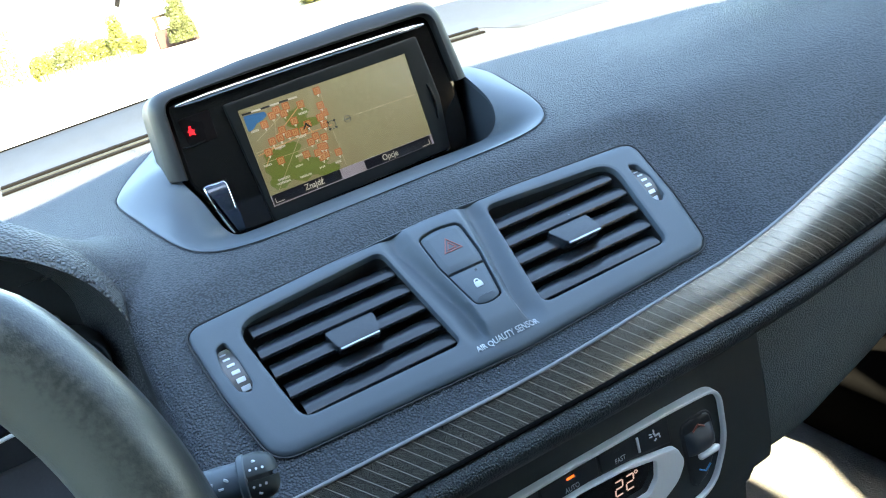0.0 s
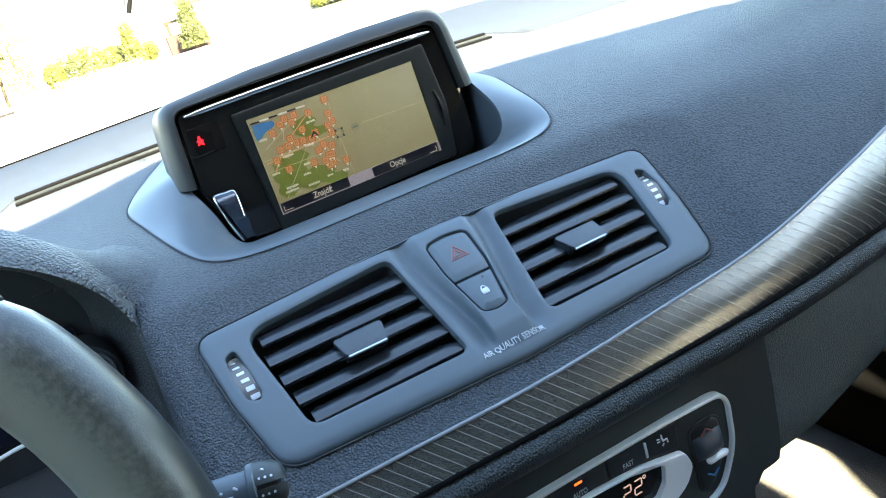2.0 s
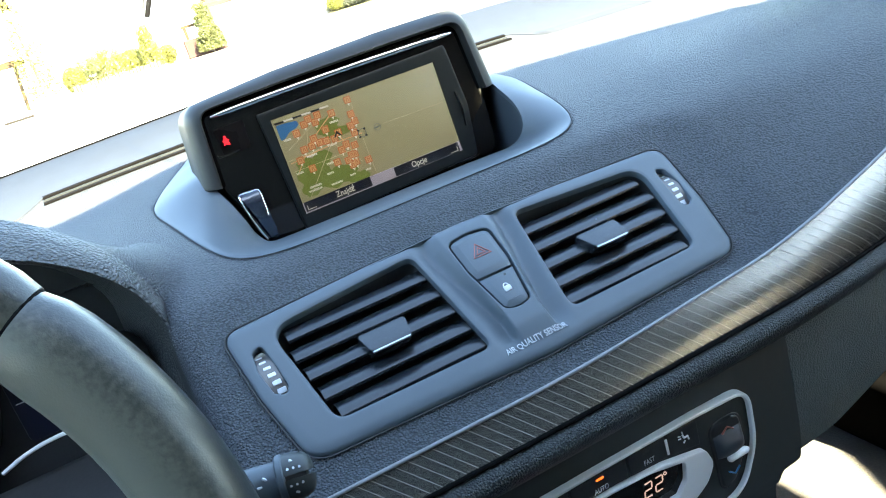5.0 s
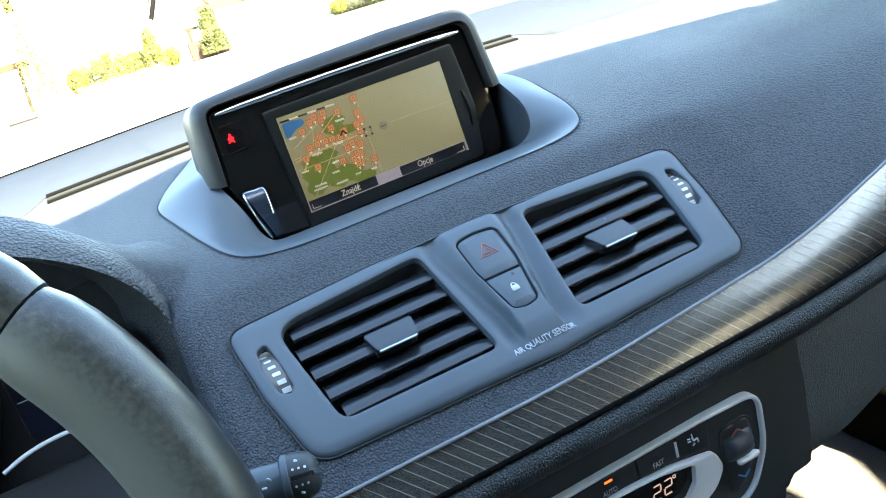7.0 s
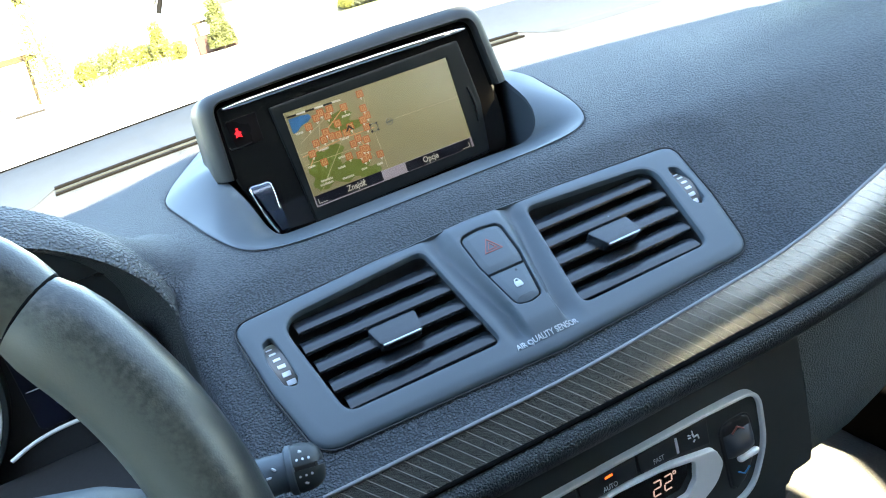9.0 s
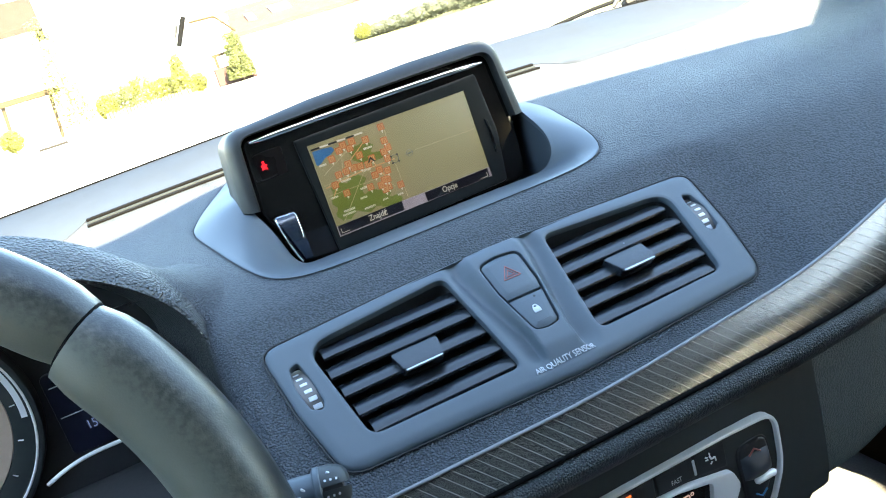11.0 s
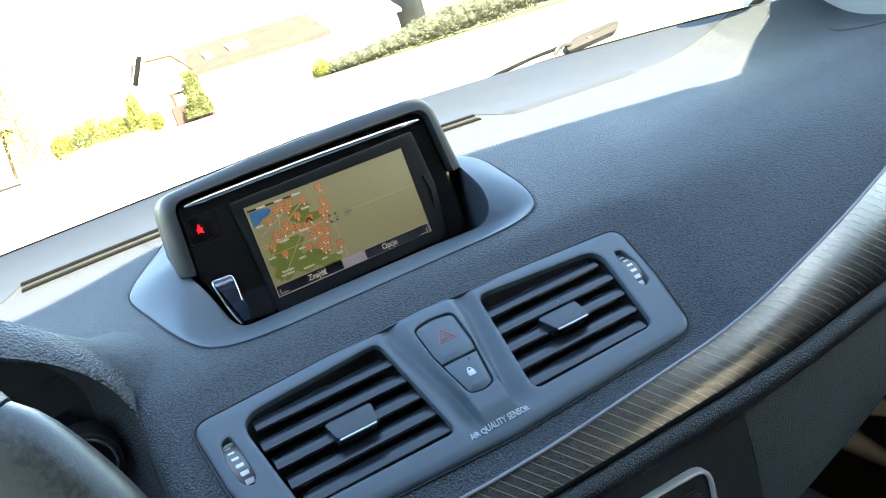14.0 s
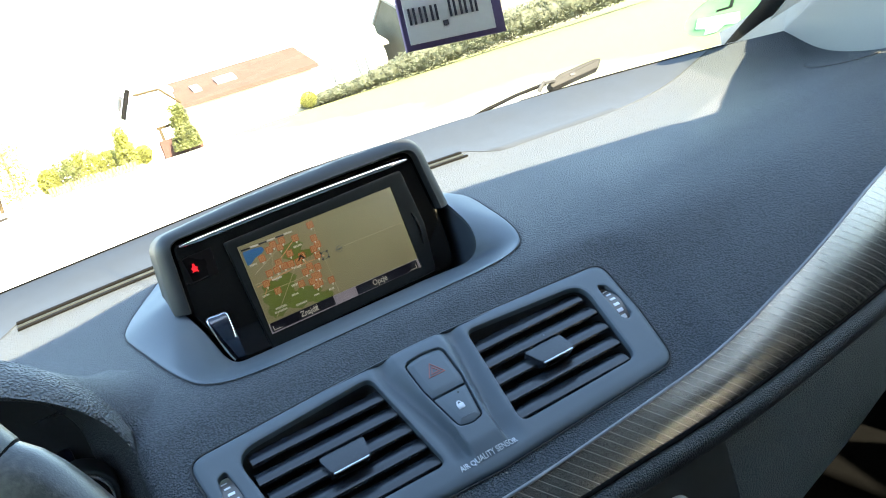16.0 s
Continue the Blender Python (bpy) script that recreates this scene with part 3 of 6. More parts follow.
# the smooth strip at the defroster slot; its darker blue-grey paints in a band of shade
SMOOTH = plain("smooth_dash", (0.027, 0.030, 0.034), 0.46, grain=0.00006, size=0.0009, mottle=0.1, blotch=0.05, spec=0.28)
bm = bmesh.new()
rows = []
for x in np.linspace(-0.45, 0.64, 133):
    front = 0.334 - 0.006 * (min(abs(x), 0.25) / 0.22) ** 2 - 0.034 * ease((-0.212 - x) / 0.03) - 0.042 * ease((x - 0.218) / 0.03) + 0.07 * ease((x - 0.36) / 0.32)
    back = pad_foot(x)[0] - 0.004
    rows.append([Vector((x, front + (back - front) * f, pad_height(x, front + (back - front) * f) + (0.0007 if 0 < f else -0.0006))) for f in (0, 0.012, 0.15, 0.3, 0.45, 0.6, 0.75, 0.9, 1.0)])
sheet(bm, rows)
part("defroster_strip", bm, SMOOTH, dashboard, "smooth strip below the windscreen, painted darker blue-grey for the shade there")

# defroster slot along the windscreen
slot = thing("defroster_vent", (0, 0.318, 0.07), "long narrow defroster slot with raised plastic lips, its dark openings painted black", "air vent")
# solid black bars paint the darkness inside the two openings
for dy, w, h, mat, nm in ((0.0056, 0.0070, 0.0030, SLOT_BLACK, "slot"), (-0.0058, 0.0085, 0.0014, SLOT_BLACK, "slot"), (0.0003, 0.0026, 0.0016, MATTE, "rib")):
    bm = bmesh.new()
    rows = []
    for x in np.linspace(-0.218, 0.2175, 40):
        y = 0.322 + dy - 0.02 * (x / 0.22) ** 2 * 0.3
        z = pad_height(x, y)
        rows.append([Vector((x, y - w / 2, z - 0.004)), Vector((x, y - w / 2, z + h * 0.8)), Vector((x, y - w / 4, z + h)), Vector((x, y + w / 4, z + h)), Vector((x, y + w / 2, z + h * 0.8)), Vector((x, y + w / 2, z - 0.004))])
    vs = sheet(bm, rows)
    bm.faces.new(vs[0])
    bm.faces.new(vs[-1][::-1])
    part(nm, bm, mat, slot)

# ---- the vent panel ----
vents = thing("air_vent_panel", FACE @ Vector((0, 0, 0)), "satin grey-blue plastic panel with two louvred air vents", "air vent")
OPENING = rounded([(p[0] * MM, p[1] * MM) for p in ((34, 17), (120, 11), (110, -53), (25, -54.5))], [6 * MM, 12 * MM, 8 * MM, 5 * MM])
THUMB = rounded([(p[0] * MM, p[1] * MM) for p in ((127.4, 4.5), (132.6, 1.8), (133.7, -10), (131.2, -25), (126, -28.5), (123.8, -24), (125.2, -8))], 3 * MM, 5)
BUTTONS = rounded([(p[0] * MM, p[1] * MM) for p in ((-13.5, 13), (0, 14.8), (13.5, 13), (13, -10), (8, -40.5), (0, -42.3), (-8, -40.5), (-13, -10))], [6 * MM, 30 * MM, 6 * MM, 20 * MM, 5 * MM, 12 * MM, 5 * MM, 20 * MM])


def crown(x, y):
    """The panel bows outwards, carries a wedge with the buttons between two shallow valleys, and rolls off at its edge."""
    ax, down = abs(x), min(1.0, max(0.0, (0.012 - y) / 0.055))
    top, valley, rise = 0.0150 - 0.0055 * down, 0.0245 - 0.0115 * down, 0.0330 - 0.0085 * down
    if ax < valley:
        h = 0.0026 - 0.0064 * ease((ax - top) / (valley - top))
    else:
        h = -0.0038 * (1 - ease((ax - valley) / (rise - valley)))
    fade = ease((y + 0.066) / 0.016) * ease((0.034 - y) / 0.02)
    bow = 0.0012 * math.sin(max(0.0, 1 - ax / 0.145) * math.pi / 2)
    return bow + h * fade


def roll_off(x, y, line, reach=0.007, depth=0.0016):
    """How far the skin falls away near its outer edge."""
    d = min(to_segment(Vector((x, y)), line[i - 1], line[i]) for i in range(len(line)))
    return -depth * max(0.0, 1 - d / reach) ** 2


bm = bmesh.new()
# the panel's skin, cut fine so that it can carry the swelling
plate(bm, PANEL, (OPENING, mirrored(OPENING), THUMB, mirrored(THUMB), BUTTONS), top=0.0016, bottom=-0.012, bevel=0.0016, hole_bevel=(0.0018, 0.0018, 0.0012, 0.0012, 0.0008), m=Matrix(), hole_bottom=-0.003)
def on_top(e):
    return all(abs(v.co.z - 0.0016) < 1e-6 for v in e.verts)


for limit in (0.03, 0.015, 0.008, 0.0045, 0.003, 0.0025, 0.0022):
    bmesh.ops.subdivide_edges(bm, edges=[e for e in bm.edges if e.calc_length() > limit and on_top(e)], cuts=1, use_grid_fill=False)
    bmesh.ops.triangulate(bm, faces=[f for f in bm.faces if len(f.verts) > 4 or (len(f.verts) == 4 and all(on_top(e) for e in f.edges))])
    if limit < 0.003:
        fine = [e for e in bm.edges if on_top(e) and e.calc_length() > 0.0014 and max(abs(v.co.x) for v in e.verts) < 0.036]
        bmesh.ops.subdivide_edges(bm, edges=fine, cuts=1, use_grid_fill=False)
        bmesh.ops.triangulate(bm, faces=[f for f in bm.faces if len(f.verts) > 4 or (len(f.verts) == 4 and all(on_top(e) for e in f.edges))])
    tops = [f for f in bm.faces if len(f.verts) == 3 and all(on_top(e) for e in f.edges)]
    inner_edges = [e for e in bm.edges if on_top(e) and len(e.link_faces) == 2 and all(len(f.verts) == 3 for f in e.link_faces)]
    bmesh.ops.beautify_fill(bm, faces=tops, edges=inner_edges)
for v in bm.verts:
    if v.co.z > -0.0045:
        v.co.z += crown(v.co.x, v.co.y) + roll_off(v.co.x, v.co.y, edge_line)
bmesh.ops.transform(bm, matrix=FACE, verts=bm.verts[:])
part("surround", bm, SATIN, vents, "satin grey-blue plastic surround")
bm = bmesh.new()
tube(bm, [FACE @ Vector((p.x, p.y, -0.0005)) for p in inset(ccw(PANEL), -0.0006)], 0.0006, 6, closed=True)
part("seam", bm, CAVITY, vents, "thin black seam round the panel")


THUMB_GREY = plain("thumbwheel_grey", (0.11, 0.10, 0.095), 0.4, grain=0.00003, size=0.0006, mottle=0.08, blotch=0.02)


def vent(sign):
    """One louvred outlet with its box, five slats, tab and thumbwheel; sign: the side of the car."""
    hole = OPENING if sign > 0 else mirrored(OPENING)
    bm = bmesh.new()
    poly = ccw(inset(ccw(hole), -0.0015))
    a = ring(bm, poly, -0.0012, FACE)
    b = ring(bm, inset(poly, 0.004), -0.045, FACE)
    bridge(bm, a, b)
    bm.faces.new(b)
    part("vent_box", bm, CAVITY, vents, "black vent duct")
    for k, v in enumerate((1.0, -12.3, -25.6, -39.0, -51.5)):
        f = (17 - v) / 70
        u0, u1 = (34 - 9 * f) + 0.4, 120.5 - 10.5 * f - (4.5 if k == 0 else 1.2) - (1.5 if k == 4 else 0)
        bm = bmesh.new()
        rows = []
        prof = spline([(0.0, -2.3, 0), (0.9, -1.8, 0), (5, -2.6, 0), (9.5, -5.2, 0), (13, -10, 0), (15, -20, 0)], 4)
        under = [(p[0] - 0.5, p[1] - 1.0) for p in prof[::-1]]
        sec = [(p[0], p[1]) for p in prof] + under
        for u in np.linspace(u0, u1, 10):
            rows.append([FACE @ Vector((sign * u * MM, (v + dv) * MM, (dw + 0.6 * math.cos((u - 70) / 60)) * MM)) for dv, dw in sec])
        vs = sheet(bm, rows, closed=True)
        bm.faces.new(vs[0])
        bm.faces.new(vs[-1][::-1])
        part("slat", bm, VENT, vents)
    # the slider on the middle slat
    bm = bmesh.new()
    c = 68.5
    top = [(-14, -14.5), (14, -14.5), (12, -29.5), (-10.8, -29.5)]
    poly = rounded([((sign * (c + p[0])) * MM, p[1] * MM) for p in top], 2.2 * MM, 4)

    def tip(x, y):
        return (-0.0145 - y) * 0.36
    plate(bm, poly, top=0.0005, bottom=-0.007, bevel=0.0007, m=FACE, lift=tip)
    tab = part("slider_tab", bm, VENT, vents, "raised slider tab")
    bm = bmesh.new()
    tube(bm, [FACE @ Vector((sign * (c + u) * MM, -30.1 * MM, 4.9 * MM)) for u in np.linspace(-10, 11, 8)], 0.0007, 8)
    part("chrome_line", bm, CHROME, tab, "thin chrome line")
    # thumbwheel: a ribbed drum with white marks
    bm = bmesh.new()
    rows = []
    mid = Vector((129 * MM, -12.2 * MM))
    for k in range(25):
        th = radians(-50 + 100 * k / 24)
        v, w = 24 * math.sin(th), 24 * (math.cos(th) - 1)
        rows.append([FACE @ Vector((sign * (mid.x + (u - 0.16 * v) * MM + 2 * 0.16 * v * MM), mid.y + v * MM, (w + 0.5 + du) * MM)) for u, du in ((-5.2, -1.6), (-4.6, 0), (4.6, 0), (5.2, -1.6))])
    sheet(bm, rows)
    wheel = part("thumbwheel", bm, THUMB_GREY, vents, "brownish grey thumbwheel with white marks")
    for k in range(6):
        th = radians(29 - 11.2 * k)
        v, w = 24 * math.sin(th), 24 * (math.cos(th) - 1)
        size = (3.4 + 0.25 * k, 1.1 + 0.36 * k, 1.0)
        m = FACE @ Matrix.Translation((sign * (mid.x + (0.16 * v - 0.2) * MM), mid.y + v * MM, (w + 0.35) * MM)) @ Matrix.Rotation(-th, 4, "X")
        bm = block(bmesh.new(), tuple(s * MM for s in size), m, 0.0002, 1)
        part("mark", bm, INK_DIM, wheel, "white mark")


vent(1)
vent(-1)

# hazard and lock buttons
SPLIT = -17.0 * MM
for nm, test, lab in (("hazard_button", lambda p: max(p.y, SPLIT + 0.0006), "grey push button with a red triangle"), ("lock_button", lambda p: min(p.y, SPLIT - 0.0006), "grey push button with a white padlock")):
    poly, seen = [], set()
    for p in inset(ccw(BUTTONS), 0.0009):
        y = test(p)
        if (y != p.y) and (round(p.x, 4) > 0, y) in seen:
            continue
        if y != p.y:
            seen.add((round(p.x, 4) > 0, y))
            poly.append(Vector((math.copysign(0.0108, p.x), y)))
        else:
            poly.append(p)
    bm = bmesh.new()
    rims = [ring(bm, inset(ccw(poly), d), h, FACE) for d, h in ((0, -0.010), (0, 0.0036), (0.0003, 0.0043), (0.0009, 0.0046), (0.0034, 0.0055), (0.0038, 0.0056))]
    for a, b in zip(rims, rims[1:]):
        bridge(bm, a, b)
    bm.faces.new(rims[-1])
    button = part(nm, bm, SATIN, vents, lab)
    if nm.startswith("hazard"):
        for r, w in ((6.4, 0.48), (3.3, 0.42)):
            bm = bmesh.new()
            tri = [Vector((r * math.sin(a) * MM * 1.02, (r * math.cos(a) - 1.0) * MM)) for a in (0, radians(120), radians(240))]
            plate(bm, tri, (inset(ccw(tri), w * MM),), top=0.0060, bottom=0.004, bevel=0.00005, m=FACE)
            part("triangle", bm, INK_RED, button, "dull red warning triangle outline")
    else:
        bm = bmesh.new()
        body_ = rounded([(-2.1 * MM, -31.4 * MM), (2.1 * MM, -31.4 * MM), (2.1 * MM, -28 * MM), (-2.1 * MM, -28 * MM)], 0.5 * MM, 2)
        plate(bm, body_, top=0.0060, bottom=0.004, bevel=0.00005, m=FACE)
        tube(bm, [FACE @ Vector((1.35 * math.cos(a) * MM, (-28 + 1.8 * math.sin(a)) * MM, 5.6 * MM)) for a in np.linspace(0, math.pi, 9)], 0.0004, 6)
        part("padlock", bm, INK_SOFT, button, "white padlock symbol")
        bm = bmesh.new()
        tube(bm, [FACE @ Vector((3.6 * MM, -21 * MM, h)) for h in (0.004, 0.0057)], 0.0008, 8)
        part("pilot_lamp", bm, MATTE, button, "small dark pilot lamp")
lettering("AIR QUALITY SENSOR", 5.0 * MM, FACE @ Matrix.Translation((-21.3 * MM, -63.9 * MM, 2.15 * MM)), INK_SOFT, vents, width=0.74, lift=lambda x, y: crown(x - 0.0213, y - 0.0639))

# ---- navigation display ----
nav = thing("navigation_display", (0, 0.16, -0.01), "hooded navigation display showing a map, standing in the dashboard", "display")


def mm(points):
    return [(p[0] * MM, p[1] * MM) for p in points]


# hood: an inverted U with thick rounded edges that runs back over the display
path = rounded(mm([(-111, 38.5), (-106, 93.5), (-40, 98.6), (40, 101), (107, 100.5), (114.6, 39)]), [0, 15 * MM, 90 * MM, 90 * MM, 18 * MM, 0], 10)
path_in = rounded(mm([(-100.5, 37), (-97.2, 87.4), (-40, 89.2), (40, 90.2), (96.5, 90.2), (101.5, 39)]), [0, 9 * MM, 90 * MM, 90 * MM, 10 * MM, 0], 10)
cross = ((1.0, -0.05, 0.0), (1.0, 0.0095, 0.0), (0.97, 0.0125, 0.0), (0.88, 0.0138, 0.0), (0.65, 0.0128, 0.0), (0.35, 0.0092, 0.0), (0.0, 0.002, 0.0), (-0.06, -0.006, 0.0), (-0.12, -0.045, 0.0), (0.2, -0.075, -0.006))
rows = []
for o, i in zip(path, path_in):
    rows.append([SCREEN @ Vector((*(o.lerp(i, f) * (1 + s * 6)), w)) for f, w, s in cross])
bm = bmesh.new()
vs = sheet(bm, rows)
bm.faces.new(vs[0][1:9])
bm.faces.new(vs[-1][8:0:-1])
bm.faces.new([r[-1] for r in vs])
part("hood", bm, SOFT, nav, "grey soft-touch plastic hood")

bm = bmesh.new()
face = rounded(mm([(-97.5, 87.5), (-40, 89.6), (40, 90.4), (98, 90.4), (103.6, 34), (102, -9), (65, -13), (-60, -11.5), (-90.5, -9.5), (-93, 12), (-100.5, 34)]), [8 * MM, 80 * MM, 80 * MM, 9 * MM, 60 * MM, 15 * MM, 30 * MM, 30 * MM, 13 * MM, 12 * MM, 12 * MM])
plate(bm, face, top=0.006, bottom=-0.04, bevel=0.003, m=SCREEN)
part("fascia", bm, GLOSS, nav, "glossy piano black fascia")
bm = bmesh.new()
edge = rounded(mm([(-62.5, 74.5), (83.5, 78), (87.5, 32), (83, -6), (-58, -10.5)]), [2 * MM, 3 * MM, 30 * MM, 4 * MM, 3 * MM])
lcd = [Vector(p) for p in mm([(-54.3, 67.9), (71.0, 68.6), (71.6, 1.6), (-54.3, 0.4)])]
plate(bm, edge, (lcd,), top=0.0084, bottom=0.004, bevel=0.0012, hole_bevel=0.0006, m=SCREEN)
part("screen_frame", bm, BEZEL, nav, "matte dark grey screen frame")
bm = bmesh.new()
tube(bm, [SCREEN @ Vector((u * MM, (83.0 + 1.6 * (1 - ((u - 20) / 110) ** 2)) * MM, 8.4 * MM)) for u in np.linspace(-91, 91.5, 24)], [0.0009, 0.0019] + [0.0023] * 20 + [0.0019, 0.0009], 10)
part("chrome_bar", bm, CHROME, nav, "bright chrome bar")
# the belt lamp and the silver catch on its left, the memory slot on its right
bm = bmesh.new()
plate(bm, rounded(mm([(-92.5, 74.5), (-71.5, 75), (-72.5, 56), (-91, 55)]), 1.5 * MM, 3), top=0.0063, bottom=0.004, bevel=0.0001, m=SCREEN)
lampfield = part("lamp_field", bm, plain("lamp_lens", (0.005, 0.004, 0.004), 0.3, mottle=0.1, spec=0.12), nav, "dark lamp window")
bm = bmesh.new()
plate(bm, rounded(mm([(-88.8, 63.0), (-85.0, 62.8), (-85.7, 66.6), (-88.1, 66.8)]), 0.8 * MM, 3), top=0.0068, bottom=0.006, bevel=0.0001, m=SCREEN)
plate(bm, rounded(mm([(-87.7, 66.7), (-86.1, 66.7), (-86.1, 68.6), (-87.7, 68.6)]), 0.9 * MM, 3), top=0.0068, bottom=0.006, bevel=0.0001, m=SCREEN)
for a, b in (((-84.6, 65.6), (-89.0, 62.6)), ((-89.2, 65.6), (-84.9, 62.2))):
    tube(bm, [SCREEN @ Vector((u * MM, v * MM, 0.0066)) for u, v in (a, b)], 0.00035, 6)
part("belt_symbol", bm, glowing("red_lamp", (1.0, 0.004, 0.012), 0.1), lampfield, "glowing red seat belt symbol")
bm = bmesh.new()
tube(bm, [SCREEN @ Vector((u * MM, v * MM, 0.0064)) for u, v in ((-95.5, 57.6), (-94.8, 56.2), (-88, 56.0), (-80.2, 57.0))], 0.0005, 6)
part("ledge", bm, BEZEL, lampfield, "thin ledge below the lamp")
bm = bmesh.new()
rows = []
for v, w in spline([(29.5, 2), (28, 6.5), (22, 9.5), (12, 11.5), (2, 11), (-6, 8.5), (-9, 5)], 4):
    f = (29 - v) / 36
    u0, u1 = -93.5 + 10.5 * f, -78.5 + 2.0 * f
    rows.append([SCREEN @ Vector((u * MM, v * MM, (w + d) * MM)) for u, d in ((u0, -3), (u0 + 0.6, 0), (u1 - 0.6, 0), (u1, -3))])
sheet(bm, rows)
catch = part("catch", bm, plain("catch_metal", (0.04, 0.055, 0.08), 0.2, metal=0.7, mottle=0.05), nav, "dark glossy release catch")
bm = bmesh.new()
line = [SCREEN @ Vector((u * MM, v * MM, w * MM)) for u, v, w in spline([(-85.5, -6, 8.6), (-88.6, 3, 11.3), (-91.3, 14, 12), (-93, 25, 9.8), (-92.3, 28.4, 8.5), (-85, 28.2, 9), (-79.4, 27.6, 8.5), (-78.8, 20, 10), (-79.4, 10, 11.8)], 5)]
tube(bm, line, [0.0008 - 0.0005 * k / (len(line) - 1) for k in range(len(line))], 8)
part("chrome_line", bm, CHROME, catch, "thin chrome edge")
bm = bmesh.new()
slotline = rounded(mm([(79.2, 44), (81.2, 43.6), (83.4, 30), (82.0, 17.5), (79.8, 17.3), (81.2, 30)]), 1.2 * MM, 3)
plate(bm, slotline, top=0.0097, bottom=0.006, bevel=0.0005, m=SCREEN)
key = part("side_key", bm, BEZEL, nav, "slim black rocker key")

# the map: a flat lit panel with its drawn areas
DISPLAY_GAIN = 0.0190


def lit(name, colour):
    return glowing(name, colour, DISPLAY_GAIN)


M_LAND, M_GREEN, M_BLUE, M_ORANGE = lit("map_land", (0.375, 0.33, 0.17)), lit("map_green", (0.19, 0.24, 0.035)), lit("map_water", (0.055, 0.2, 0.42)), lit("map_orange", (0.56, 0.16, 0.035))
M_PIN = lit("map_pin", (0.74, 0.40, 0.17))
M_WHITE, M_BLACK, M_TAB, M_ROAD, M_GREY = lit("map_white", (0.8, 0.74, 0.62)), lit("map_black", (0.008, 0.008, 0.016)), lit("map_bar", (0.45, 0.39, 0.44)), lit("map_road", (0.56, 0.47, 0.27)), lit("map_grey", (0.16, 0.16, 0.14))
bm = bmesh.new()
plate(bm, inset(ccw(lcd), -0.0005), top=0.0076, bottom=0.005, bevel=0.0001, m=SCREEN)
screen = part("map_screen", bm, M_LAND, nav, "lit map screen in tan and green")


def drawn(name, points, material, level, label="", r=0.0):
    bm = bmesh.new()
    poly = rounded(mm(points), r * MM, 3) if r else [Vector(p) for p in mm(points)]
    plate(bm, poly, top=0.00765 + level * 0.00006, bottom=0.0075, bevel=0.00002, m=SCREEN)
    return part(name, bm, material, screen, label)


def stroke(a, b, w):
    d = (Vector(b) - Vector(a)).normalized()
    n = Vector((-d.y, d.x)) * w / 2
    return [Vector(a) - n, Vector(b) - n, Vector(b) + n, Vector(a) + n]


rnd = random.Random(4)


def ragged(cx, cy, rx, ry, n=16, rough=0.3):
    return [(cx + rx * math.cos(2 * math.pi * k / n) * (1 + rough * (rnd.random() - 0.5)), cy + ry * math.sin(2 * math.pi * k / n) * (1 + rough * (rnd.random() - 0.5))) for k in range(n)]


drawn("lake", [(-52.5, 63.3), (-44, 63), (-38, 62.2), (-37, 59.5), (-40, 57.5), (-45, 56.5), (-49, 53.5), (-52.5, 52.5)], M_BLUE, 1, "blue water area", 1)
for a, b in (((-52, 36), (-20, 39)), ((-20, 39), (3.2, 39)), ((-50, 27), (-36, 44)), ((-36, 44), (-10, 61)), ((-14, 45), (-6, 25))):
    drawn("main_road", stroke(a, b, 0.7), M_PIN, 5.4, "orange map road")
for cx, cy, rx, ry in ((-38, 24, 12, 12), (-24, 17, 16, 7), (-44, 15, 8, 6), (-19, 52, 9, 6.5), (-12, 45, 9, 3.5), (-9, 11, 8, 4), (-43, 33, 6, 4), (-30, 33, 7, 5)):
    drawn("woodland", ragged(cx, cy, rx, ry, 18, 0.45), M_GREEN, 2 + 0.15 * rnd.random(), "green area")
for a, b, w in (((3, 61), (2, 47), 0.5), ((2.5, 35), (3.4, 9.5), 0.5), ((20, 40), (69, 39.4), 0.45), ((-53, 38), (-8, 39), 0.6), ((-50, 45), (-20, 60), 0.5), ((-47, 10), (-20, 40), 0.4), ((-20, 40), (-3, 20), 0.5), ((-52, 30), (-5, 30), 0.4), ((-30, 64), (-36, 45), 0.5)):
    drawn("road", stroke(a, b, w), M_ROAD, 5, "thin map road")
POIS = [(1, 64), (0, 54), (1, 48.5), (-13, 59), (-23, 61), (-34, 58), (-26, 57), (-41, 54), (-21, 50), (-31, 47), (-40, 42), (-34, 42.5), (-23, 42.5), (-13, 45), (-2, 41), (-15, 33), (-10.5, 35.5), (-7, 27), (-13, 24.5), (-8, 21.5), (-21, 26), (1, 20), (-39, 28), (-30, 60.5), (-17, 42), (-28, 43), (-45, 36), (-5, 33), (-9.5, 27.5), (-3, 46.5), (-11, 20.5)]
